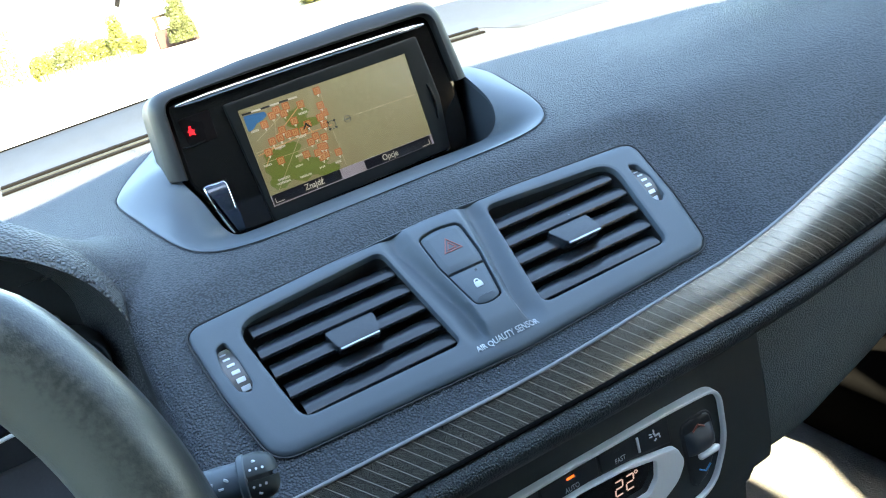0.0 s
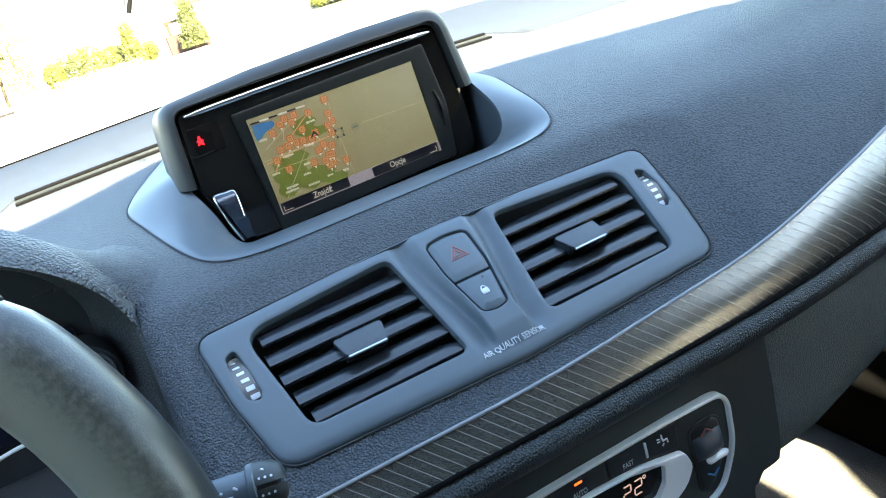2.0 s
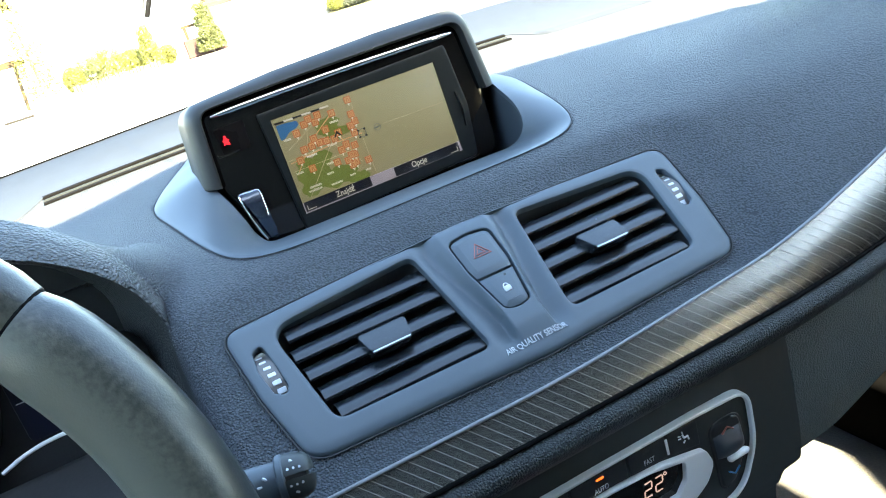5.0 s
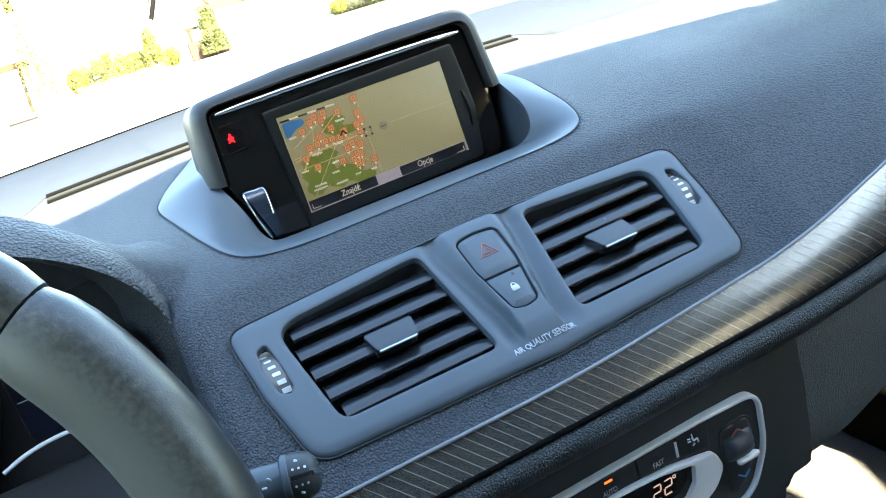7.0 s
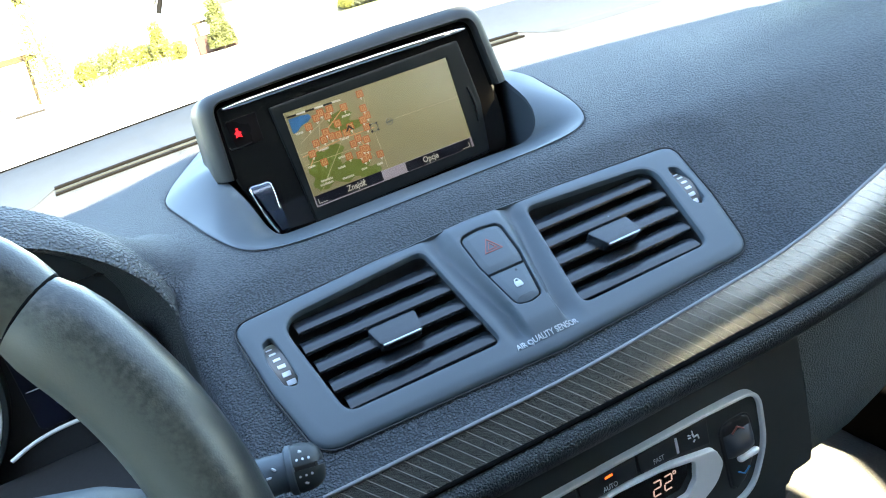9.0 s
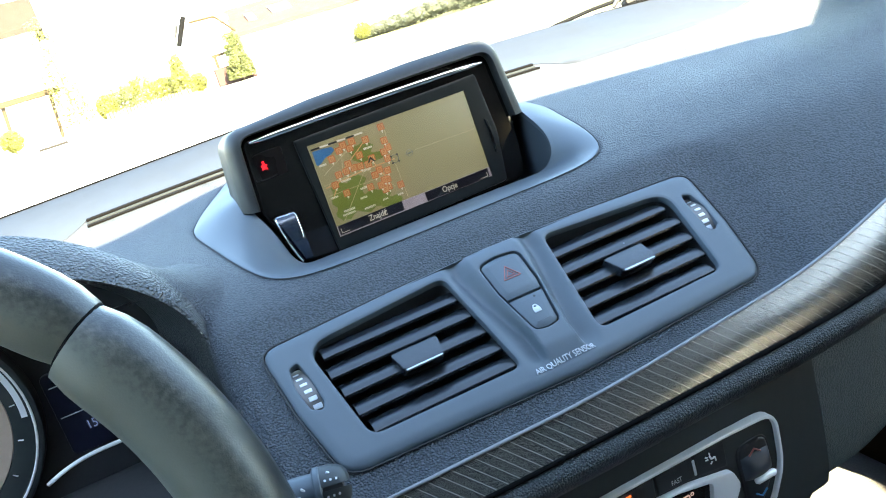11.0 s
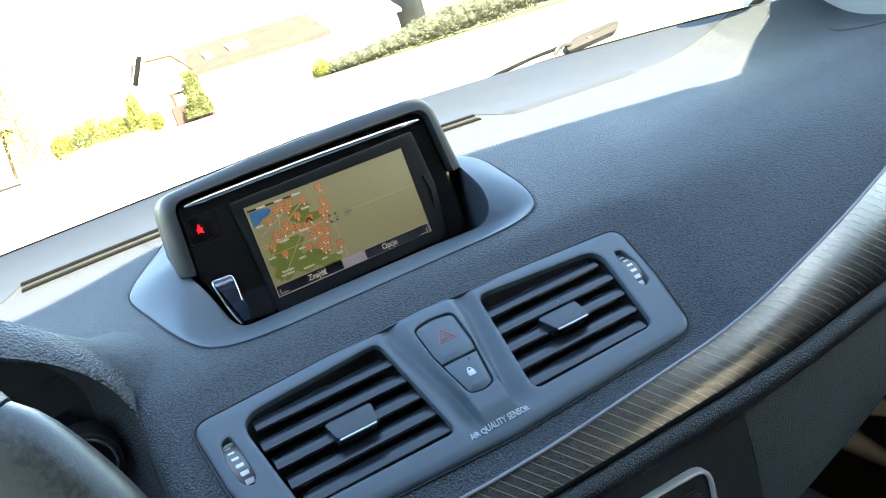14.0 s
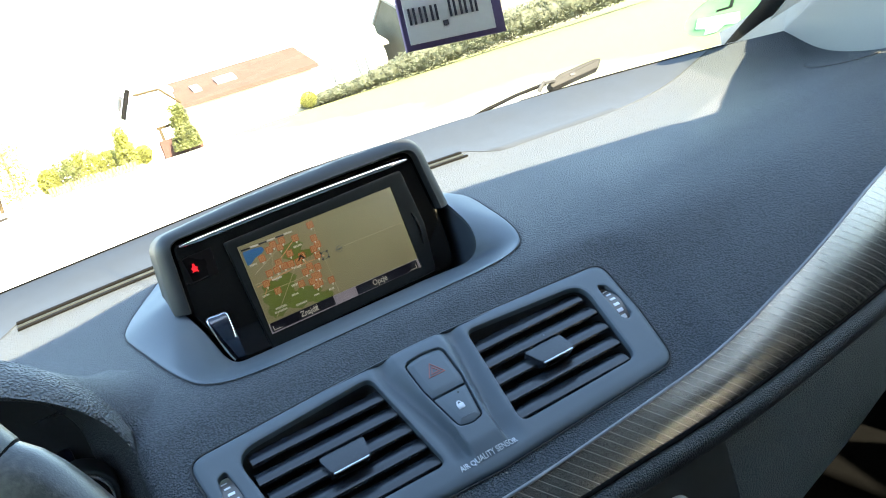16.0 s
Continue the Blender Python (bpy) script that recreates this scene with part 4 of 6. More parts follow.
for k, (u, v) in enumerate(POIS):
    sq = [(u - 2.5, v - 2.5), (u + 2.5, v - 2.5), (u + 2.5, v + 2.5), (u - 2.5, v + 2.5)]
    drawn("map_marker", sq, M_ORANGE, 7 + 0.05 * k, "orange square map marker", 0.6)
    drawn("marker_field", [(u - 1.7, v - 1.7), (u + 1.7, v - 1.7), (u + 1.7, v + 1.7), (u - 1.7, v + 1.7)], M_PIN, 8.2 + 0.05 * k)
    drawn("marker_arch", [(u - 1.1, v - 1.3), (u - 0.3, v - 1.3), (u - 0.2, v + 0.4), (u + 0.3, v + 0.4), (u + 0.4, v - 1.3), (u + 1.1, v - 1.3), (u + 0.9, v + 1.1), (u - 0.9, v + 1.1)], M_ORANGE, 9.4 + 0.05 * k)
    drawn("marker_tip", [(u - 0.9, v - 2.6), (u + 0.9, v - 2.6), (u, v - 4.4)], M_WHITE, 9.4 + 0.05 * k)
for u, v, w in ((-13, 53, 7), (-24, 27, 9), (-36, 36.5, 8), (-48, 28, 6), (-28, 20.5, 6), (-41, 16, 9), (-42, 13.5, 10), (-26, 12.5, 9), (-13, 14, 5), (-1, 13.5, 5), (-48, 52, 6), (-19, 38.5, 6)):
    for k in range(int(w / 1.1)):
        drawn("place_name", stroke((u - w / 2 + 1.1 * k, v), (u - w / 2 + 1.1 * k + 0.8, v + 0.1), 1.2 + 0.4 * rnd.random()), M_WHITE, 6, "unreadable white place name")
for k in range(6):
    drawn("scale_bar", stroke((-53 + 6.6 * k, 64.6), (-46.4 + 6.6 * k, 64.4), 1.2), M_BLACK if k % 2 == 0 else M_WHITE, 10, "black and white map scale bar")


def ringed(cx, cy, r, w, material, name, level):
    bm = bmesh.new()
    circle = [Vector(((cx + r * math.cos(a)) * MM, (cy + r * math.sin(a)) * MM)) for a in np.linspace(0, 2 * math.pi, 24, endpoint=False)]
    plate(bm, circle, (inset(ccw(circle), w * MM),), top=0.00765 + level * 0.00006, bottom=0.0075, bevel=0.00002, m=SCREEN)
    return part(name, bm, material, screen)


ringed(3.2, 39, 3.1, 0.45, M_GREY, "cursor", 11)
for a in range(4):
    c, s = math.cos(math.pi / 4 + a * math.pi / 2), math.sin(math.pi / 4 + a * math.pi / 2)
    drawn("cursor_tick", stroke((3.2 + 2.6 * c, 39 + 2.6 * s), (3.2 + 4.2 * c, 39 + 4.2 * s), 1.3), M_BLACK, 11.5)
ringed(15.2, 39.3, 2.5, 0.35, M_GREY, "compass", 11)
drawn("compass_bar", [(11.6, 39.2), (15, 38.4), (18.8, 39.6), (15, 40)], M_GREY, 11.5)
drawn("home_marker", [(-17.4, 42.4), (-14, 46.6), (-11, 42.4), (-12.6, 42.6), (-14.2, 44.6), (-15.8, 42.6)], M_BLACK, 12)
drawn("menu_bar", [(-54.2, 0.3), (71.5, 1.5), (71.2, 8.6), (-54.2, 7.8)], M_TAB, 12, "pale lilac menu bar")
for u0, u1, words, flip in ((-53.6, -2.6, "Znajdź", 1), (16.2, 69.6, "Opcje", -1)):
    soft = drawn("soft_key", [(u0, 1.2), (u1, 1.5), (u1, 8.4), (u0, 8.0)], M_BLACK, 14, "black menu key", 0.8)
    lettering(words, 5.9 * MM, SCREEN @ Matrix.Translation((((u0 + u1) / 2 + (5.2 if flip > 0 else -6.8)) * MM, 3.1 * MM, 8.62 * MM)), M_WHITE, soft, depth=0.00003, align="CENTER", width=0.86, bold=0.0001)
    e = u0 + 1.6 if flip > 0 else u1 - 1.6
    drawn("key_corner", stroke((e, 2.2), (e, 5.6), 0.55), M_WHITE, 16)
    drawn("key_corner", stroke((e, 2.4), (e + 6 * flip, 2.4), 0.5), M_WHITE, 16.3)
bm = bmesh.new()
plate(bm, inset(ccw(lcd), 0.0002), top=0.0090, bottom=0.0088, bevel=0.00005, m=SCREEN)
pane = part("cover_glass", bm, clear_glass("display_glass", (0.93, 0.93, 0.93), 1.08), nav, "thin clear cover glass")
pane.visible_shadow = False

# ---- climate unit ----
climate = thing("climate_control", (0, -0.079, -0.16), "charcoal climate control panel in a bright silver frame", "control panel")
half = mm([(0, -96), (60, -96.6), (98.3, -98.6), (97.5, -134), (84, -161), (45, -166), (0, -166.5)])
D = rounded(half + [(-p[0], p[1]) for p in half[-2:0:-1]], [0, 0, 13 * MM, 45 * MM, 24 * MM, 30 * MM, 0, 30 * MM, 24 * MM, 45 * MM, 13 * MM, 0], 10)
D = ccw(D)
bm = bmesh.new()
plate(bm, D, (inset(D, 0.0025),), top=0.0036, bottom=-0.002, bevel=0.0011, m=CLIMATE)
part("silver_frame", bm, SILVER, climate, "satin silver frame")
bm = bmesh.new()
plate(bm, inset(D, 0.0021), top=0.0008, bottom=-0.003, bevel=0.0004, m=CLIMATE)
part("face_plate", bm, MATTE, climate, "matte charcoal face")
SOFTBLACK = plain("button_black", (0.014, 0.016, 0.018), 0.42, grain=0.00002, size=0.0006, mottle=0.06)
keys = ((61.0, 40.6), (39.4, 15.4), (14.2, -20.6), (-21.8, -48), (-49.2, -74))
for k, (u1, u0) in enumerate(keys):
    def sag(u):
        return -9.0 * (abs(u) / 64) ** 2.4
    poly = rounded(mm([(u0, -99.5), (u1, -99.5 - (0.8 if k == 0 else 0)), (u1 - 0.4, -110.6 + sag(u1) * 0.7), (u0, -110.6 + sag(u0) * 0.7)]), 0.8 * MM, 2)
    bm = bmesh.new()
    plate(bm, poly, top=0.0026, bottom=0, bevel=0.0006, m=CLIMATE)
    b = part("push_button", bm, SOFTBLACK, climate, "charcoal push button")
    if k in (2, 3):
        bm = block(bmesh.new(), (4.6 * MM, 1.3 * MM, 0.4 * MM), CLIMATE @ Matrix.Translation(((u0 + u1) / 2 * MM + 0.5 * MM, -102.2 * MM, 2.7 * MM)), 0.0001, 1)
        part("pilot_lamp", bm, glowing("orange_lamp", (1.0, 0.12, 0.02), 0.11), b, "small orange pilot lamp")
    if k == 1:
        bm = block(bmesh.new(), (3.6 * MM, 1.0 * MM, 0.4 * MM), CLIMATE @ Matrix.Translation((27 * MM, -102.4 * MM, 2.7 * MM)), 0.0001, 1)
        part("pilot_lamp", bm, MATTE, b, "unlit pilot lamp")
    for i, words in ((1, "FAST"), (2, "AUTO"), (3, "SOFT")):
        if i == k:
            lettering(words, 4.3 * MM, CLIMATE @ Matrix.Translation(((u0 + u1) / 2 * MM + 0.3 * MM, -109.8 * MM, 2.62 * MM)), INK_DIM, b, depth=0.00008, align="CENTER", width=0.74)
    if k == 0:
        bm = block(bmesh.new(), (1.5 * MM, 9.5 * MM, 0.8 * MM), CLIMATE @ Matrix.Translation((39.9 * MM, -106.5 * MM, 2.6 * MM)), 0.0003, 2)
        part("white_bar", bm, INK, b, "white divider bar")
        bm = bmesh.new()
        for a, c, r in (((50.2, -103.2), (50.6, -103.2), 0.9), ((50.4, -104.4), (51.2, -106.8), 0.6), ((51.2, -106.8), (53.6, -106.4), 0.5), ((53.6, -106.4), (54.0, -109), 0.45), ((47.4, -104.2), (49, -104.8), 0.4), ((47.4, -106), (49.2, -106.2), 0.4), ((50.2, -109.6), (51.6, -108.4), 0.45)):
            tube(bm, [CLIMATE @ Vector((a[0] * MM, a[1] * MM, 2.7 * MM)), CLIMATE @ Vector((c[0] * MM, c[1] * MM, 2.7 * MM))], r * MM, 6)
        part("air_symbol", bm, INK, b, "white air flow symbol")
# rocker on the right, with its chrome line and arrows; the same on the left
for sg in (1, -1):
    bm = bmesh.new()
    poly = rounded([(sg * p[0] * MM, p[1] * MM) for p in ((67.3, -109.8), (90, -109.2), (91.3, -135), (81, -151), (69.2, -154.5))], [8 * MM, 8 * MM, 14 * MM, 9 * MM, 5 * MM], 8)
    plate(bm, poly, top=0.0016, bottom=0, bevel=0.0005, m=CLIMATE)
    rocker = part("rocker_well", bm, CAVITY, climate, "black rocker surround")
    bm = bmesh.new()
    rows, low_rows, swells = [], [], []
    inner = inset(ccw(poly), 0.0009)
    ys = sorted({round(p.y, 5) for p in inner})
    for y in np.linspace(min(ys) + 0.0002, max(ys) - 0.0002, 44):
        xs_ = []
        for i in range(len(inner)):
            a, b = inner[i - 1], inner[i]
            if (a.y > y) != (b.y > y):
                xs_.append(a.x + (b.x - a.x) * (y - a.y) / (b.y - a.y))
        x0, x1 = min(xs_), max(xs_)
        h = 0.0024
        if -0.1318 < y < -0.1165:
            swells.append((y, x0, x1))
        (rows if y > -0.1318 else low_rows).append([CLIMATE @ Vector((x, y, w)) for x, w in ((x0, 0.0008), (x0 + 0.0008, h - 0.0004), (x0 + 0.002, h), ((x0 + x1) / 2, h + 0.0003), (x1 - 0.002, h), (x1 - 0.0008, h - 0.0004), (x1, 0.0008))])
    rows.insert(0, [p - Vector((0, -0.004, 0.0002)) for p in rows[0]])
    sheet(bm, rows)
    part("upper_key", bm, SOFTBLACK, rocker, "flat charcoal key")
    bm = bmesh.new()
    y0, y1 = swells[0][0], swells[-1][0]
    sheet(bm, [[CLIMATE @ Vector((x0 + 0.0008 + (x1 - x0 - 0.0016) * f, y - 0.0022 * math.sin(math.pi * f) * (y1 - y) / (y1 - y0) + 0.0022 * math.sin(math.pi * f) * (y - y0) / (y1 - y0) * 0.3, 0.0023 + 0.0040 * math.sin(math.pi * (y - y0) / (y1 - y0)) ** 0.8 * (1 - abs(2 * f - 1) ** 5))) for f in np.linspace(0, 1, 15)] for y, x0, x1 in swells])
    # paler and bluer than the key: skylight on its upward face, painted in
    part("ridge", bm, plain("rocker_skylit", (0.034, 0.041, 0.052), 0.4, grain=0.00001, size=0.0006, mottle=0.05), rocker, "smooth satin ridge of the key, painted paler where it faces up")
    bm = bmesh.new()
    sheet(bm, low_rows)
    part("lower_key", bm, SOFTBLACK, rocker, "flat charcoal key")
    bm = bmesh.new()
    tube(bm, [CLIMATE @ Vector((sg * u * MM, -134.4 * MM, 3.6 * MM)) for u in (75.6, 76.6, 82, 88.5, 90)], [0.0012, 0.0021, 0.0021, 0.0021, 0.0012], 8)
    part("silver_line", bm, SILVER, rocker, "silver dividing line")
    for v, mat, up, lab in ((-115.6, INK_RED, 1, "red up arrow"), (-143.4, INK_BLUE, -1, "blue down arrow")):
        bm = bmesh.new()
        tube(bm, [CLIMATE @ Vector(((sg * 78.5 + du) * MM, (v + dv * up) * MM, 3.6 * MM)) for du, dv in ((-4, -1.5), (0, 1.5), (4, -1.5))], 0.00055, 6)
        part("arrow", bm, mat, rocker, lab)
# the silver visor round the temperature display
vis = ccw(rounded(mm([(-62, -119.5), (-35, -114), (0, -111.6), (35, -114), (62, -119.5), (66, -130), (60, -140), (36, -153), (-36, -153), (-60, -140), (-66, -130)]), [6 * MM, 0, 0, 0, 6 * MM, 8 * MM, 20 * MM, 6 * MM, 6 * MM, 20 * MM, 8 * MM], 5))
win = ccw(rounded(mm([(-47, -121.5), (-25, -114.7), (0, -113.2), (25, -114.7), (48, -119.6), (46, -131), (40, -137.5), (-40, -137.5), (-46, -131)]), [3 * MM, 0, 0, 0, 3 * MM, 5 * MM, 3 * MM, 3 * MM, 5 * MM], 4))
bm = bmesh.new()
plate(bm, vis, (win,), top=0.0046, bottom=0, bevel=0.0009, hole_bevel=0.0006, m=CLIMATE)
part("display_visor", bm, SILVER, climate, "silver visor round the readout")
bm = bmesh.new()
plate(bm, inset(win, -0.0006), top=0.0014, bottom=0, bevel=0.0002, m=CLIMATE)
readout = part("readout", bm, GLOSS, climate, "black glossy temperature readout")
SEGMENT = glowing("readout_segments", (0.85, 0.55, 0.48), 0.03)
for u0 in (21.0, 28.2):
    bm = bmesh.new()
    for (a, b), (c, d) in (((0.3, 8.4), (4.4, 8.4)), ((4.8, 8.0), (4.8, 4.6)), ((0.4, 4.2), (4.4, 4.2)), ((0.0, 3.8), (0.0, 0.4)), ((0.3, 0.0), (4.4, 0.0))):
        tube(bm, [CLIMATE @ Vector(((u0 + x + 0.12 * y) * MM, (-129.6 + y) * MM, 1.5 * MM)) for x, y in ((a, b), (c, d))], 0.0004, 6)
    part("digit_two", bm, SEGMENT, readout, "pinkish segment digit")
bm = bmesh.new()
tube(bm, [CLIMATE @ Vector(((35.8 + 0.9 * math.cos(a)) * MM, (-121.6 + 0.9 * math.sin(a)) * MM, 1.5 * MM)) for a in np.linspace(0, 2 * math.pi, 12, endpoint=False)], 0.0003, 6, closed=True)
part("degree_ring", bm, SEGMENT, readout, "small pinkish ring")
bm = bmesh.new()
poly = rounded(mm([(14, -141), (38, -141), (38, -150), (14, -151)]), 1 * MM, 2)
plate(bm, poly, top=0.0066, bottom=0.003, bevel=0.0006, m=CLIMATE)
b = part("push_button", bm, SOFTBLACK, climate, "charcoal push button")
lettering("OFF", 4.6 * MM, CLIMATE @ Matrix.Translation((28 * MM, -148 * MM, 6.62 * MM)), INK_DIM, b, depth=0.00008, align="CENTER", width=0.74)

# ---- steering wheel ----
T20 = radians(20)
WHEEL = axes((-0.345, -0.14, -0.005), (1, 0, 0), (0, math.sin(T20), math.cos(T20)))
wheel = thing("steering_wheel", (-0.345, -0.10, -0.05), "dark leather steering wheel, rubbed and painted pale inside, with stitched sections", "steering wheel")
SEAM = 35.0


def rim(a0, a1, ra, wa, R, name, lab):
    bm = bmesh.new()
    rows = []
    n = max(8, int(abs(a1 - a0) / 2.5))
    for k in range(n + 1):
        a = radians(a0 + (a1 - a0) * k / n)
        e = min(k, n - k)
        f = (0.86, 0.965, 1.0)[min(e, 2)]
        rows.append([WHEEL @ Vector(((R + ra * f * math.cos(b)) * math.cos(a), (R + ra * f * math.cos(b)) * math.sin(a), wa * f * math.sin(b))) for b in np.linspace(0, 2 * math.pi, 20, endpoint=False)])
    vs = sheet(bm, rows, closed=True)
    bm.faces.new(vs[0])
    bm.faces.new(vs[-1][::-1])
    return part(name, bm, LEATHER, wheel, lab)


rim(SEAM + 0.15, 180 - SEAM - 0.15, 0.0150, 0.0165, 0.1748, "rim_section", "dark smooth leather rim section")
rim(-40, SEAM - 0.15, 0.0172, 0.0185, 0.1722, "rim_grip", "dark leather grip, rubbed and painted lighter on the hub side")
rim(180 - SEAM + 0.15, 220, 0.0172, 0.0185, 0.1722, "rim_grip", "dark leather grip, rubbed and painted lighter on the hub side")
rim(220.5, 319.5, 0.0150, 0.0165, 0.1748, "rim_section", "dark smooth leather rim section")
for a in (SEAM, 180 - SEAM):
    bm = bmesh.new()
    aa = radians(a)
    tube(bm, [WHEEL @ Vector(((0.1735 + 0.0132 * math.cos(b)) * math.cos(aa), (0.1735 + 0.0132 * math.cos(b)) * math.sin(aa), 0.0144 * math.sin(b))) for b in np.linspace(0, 2 * math.pi, 24, endpoint=False)], 0.0008, 6, closed=True)
    part("seam", bm, SLOT_BLACK, wheel, "stitched leather seam")
bm = bmesh.new()
spoke = rounded([(0.02, 0.050), (0.108, 0.0455), (0.138, 0.037), (0.160, 0.024), (0.163, -0.02), (0.145, -0.045), (0.02, -0.06)], [0, 0.03, 0.02, 0.01, 0.01, 0.02, 0])
plate(bm, spoke, top=0.004, bottom=-0.016, bevel=0.006, m=WHEEL)
part("spoke", bm, SATIN, wheel, "satin grey-blue plastic spoke")
bm = bmesh.new()
spoke_l = mirrored(spoke)
plate(bm, spoke_l, top=0.004, bottom=-0.016, bevel=0.006, m=WHEEL)
part("spoke", bm, SATIN, wheel, "satin grey-blue plastic spoke")
bm = bmesh.new()
hub = rounded([(-0.07, 0.05), (0.07, 0.05), (0.085, 0.0), (0.05, -0.08), (-0.05, -0.08), (-0.085, 0.0)], 0.025)
plate(bm, hub, top=0.022, bottom=-0.05, bevel=0.014, m=WHEEL)
part("hub", bm, SATIN, wheel, "padded hub cover")

# wiper stalk
stalk = thing("wiper_stalk", (-0.2, -0.08, -0.03), "grey-blue wiper stalk with a split dark end knob", "stalk")
ax0, ax1 = Vector((-0.30, -0.055, -0.006)), Vector((-0.1465, -0.086, -0.0180))
dirn = (ax1 - ax0).normalized()
look_side = Vector((-0.1, -0.86, 0.5))
look_side = (look_side - dirn * look_side.dot(dirn)).normalized()
tall = look_side.cross(dirn)
if tall.z < 0:
    tall = -tall
bm = bmesh.new()
tube(bm, [ax0, ax0.lerp(ax1, 0.6), ax0.lerp(ax1, 0.95), ax1], [0.0085, 0.0084, 0.0082, 0.0080], 20)
arm = part("arm", bm, SATIN, stalk, "grey-blue plastic arm")
bm = bmesh.new()
tube(bm, [ax1 - dirn * 0.0006, ax1 + dirn * 0.0002, ax1 + dirn * 0.0022, ax1 + dirn * 0.0030], [0.0092, 0.0101, 0.0103, 0.0096], 28)
part("collar", bm, SATIN, stalk, "grey-blue collar ring")
KNOB = [(0.0028, 0.0098), (0.0050, 0.0100), (0.0080, 0.0097), (0.0105, 0.0090), (0.0125, 0.0078), (0.0138, 0.0060), (0.0145, 0.0035), (0.0147, 0.0012)]
for up, nm in ((1, "upper_half"), (-1, "lower_half")):
    bm = bmesh.new()
    rows = []
    for d, r in KNOB:
        gap = min(0.0009, 0.8 * r)
        half = math.asin(min(1.0, gap / r))
        rows.append([ax1 + dirn * d + look_side * (r * math.cos(a)) + tall * (up * r * math.sin(a)) for a in np.linspace(half, math.pi - half, 19)])
    vs = sheet(bm, rows, closed=True)
    bm.faces.new(vs[0])
    bm.faces.new(vs[-1][::-1])
    knob = part(nm, bm, MATTE, stalk, "dark half of the end knob")
    bm = bmesh.new()
    for k in range(3):
        c = ax1 + dirn * (0.0048 + 0.0024 * k)
        o = (look_side + tall * up * 0.36).normalized()
        tube(bm, [c + o * 0.0086, c + o * (0.01005 - 0.0002 * k)], 0.00055, 8)
    c = ax1 + dirn * 0.0066
    o = (look_side + tall * up * 0.85).normalized()
    block(bm, (0.0018, 0.0012, 0.0012), Matrix.Translation(c + o * 0.0095) @ Matrix.Rotation(0.7, 4, "Y"), 0.0003, 1)
    part("speed_marks", bm, INK_DIM, knob, "pale wiper speed marks")
bm = bmesh.new()
tube(bm, [ax1 + dirn * 0.002, ax1 + dirn * 0.008, ax1 + dirn * 0.0115], [0.0090, 0.0085, 0.0068], 20)
part("groove", bm, CAVITY, stalk, "black core in the groove")
bm = bmesh.new()
for a, b in ((-0.003, 0.0015), (0.0005, -0.0005), (0.003, 0.0022)):
    c = ax1 - dirn * (0.008 - a) + look_side * 0.0079 + tall * b
    block(bm, (0.0022, 0.001, 0.001), Matrix.Translation(c) @ Matrix.Rotation(a * 300, 4, "Y"), 0.0002, 1)
part("wash_symbol", bm, INK_DIM, arm, "pale washer symbol")

# ---- instrument cluster under the hood ----
cluster = thing("instrument_cluster", (-0.34, 0.12, -0.06), "dark instrument cluster with a silver-ringed dial", "instruments")
CL = axes((0, 0.1, 0), (1, 0, 0), (0, 0, 1))
bm = bmesh.new()
plate(bm, [Vector((-0.345 + 0.166 * math.cos(a), 0.02 + 0.09 * math.sin(a))) for a in np.linspace(0, math.pi, 25)] + [Vector((-0.505, -0.10)), Vector((-0.185, -0.10))], top=-0.012, bottom=-0.03, bevel=0.003, m=CL)
part("back_panel", bm, CAVITY, cluster, "black panel")
G = Vector((-0.343, 0.012))


def disc(r, n=64):
    return [Vector((G.x + r * math.cos(a), G.y + r * math.sin(a))) for a in np.linspace(0, 2 * math.pi, n, endpoint=False)]


bm = bmesh.new()
plate(bm, disc(0.0769), (disc(0.0719),), top=0.002, bottom=-0.015, bevel=0.0015, m=CL)
dial = part("dial_ring", bm, MATTE, cluster, "dark dial ring")
bm = bmesh.new()
tube(bm, [CL @ Vector((p.x, p.y, 0.0018)) for p in disc(0.0727)], 0.0008, 8, closed=True)
part("bright_line", bm, SILVER, dial, "thin silver line")
bm = bmesh.new()
plate(bm, disc(0.0723), (disc(0.0597),), top=-0.004, bottom=-0.012, bevel=0.0005, m=CL)
part("scale", bm, MATTE, dial, "dark scale ring")
bm = bmesh.new()
sheet(bm, [[CL @ Vector((G.x + r * math.cos(a), G.y + r * math.sin(a), -0.0036)) for r in (0.0660, 0.0694)] for a in np.linspace(radians(-8), radians(72), 20)])
part("scale_arc", bm, INK, dial, "white scale arc")
for k in range(14):
    a = radians(-40 + 260 * k / 13)
    m = CL @ Matrix.Translation((G.x + 0.0636 * math.cos(a), G.y + 0.0636 * math.sin(a), -0.0036)) @ Matrix.Rotation(a, 4, "Z")
    bm = block(bmesh.new(), (0.003, 0.0006, 0.0006), m)
    part("tick", bm, INK, dial)
bm = bmesh.new()
plate(bm, disc(0.0593), top=-0.005, bottom=-0.012, bevel=0.0005, m=CL)
part("dial_face", bm, plain("dial_beige", (0.42, 0.33, 0.26), 0.5, mottle=0.05), dial, "pale beige dial face")
bm = bmesh.new()
plate(bm, rounded([(-0.262, 0.02), (-0.20, 0.02), (-0.20, -0.034), (-0.262, -0.034)], 0.004), top=-0.008, bottom=-0.014, bevel=0.0006, m=CL)
readout2 = part("trip_display", bm, plain("navy_lens", (0.006, 0.008, 0.02), 0.3, mottle=0.1), cluster, "dark navy trip display")
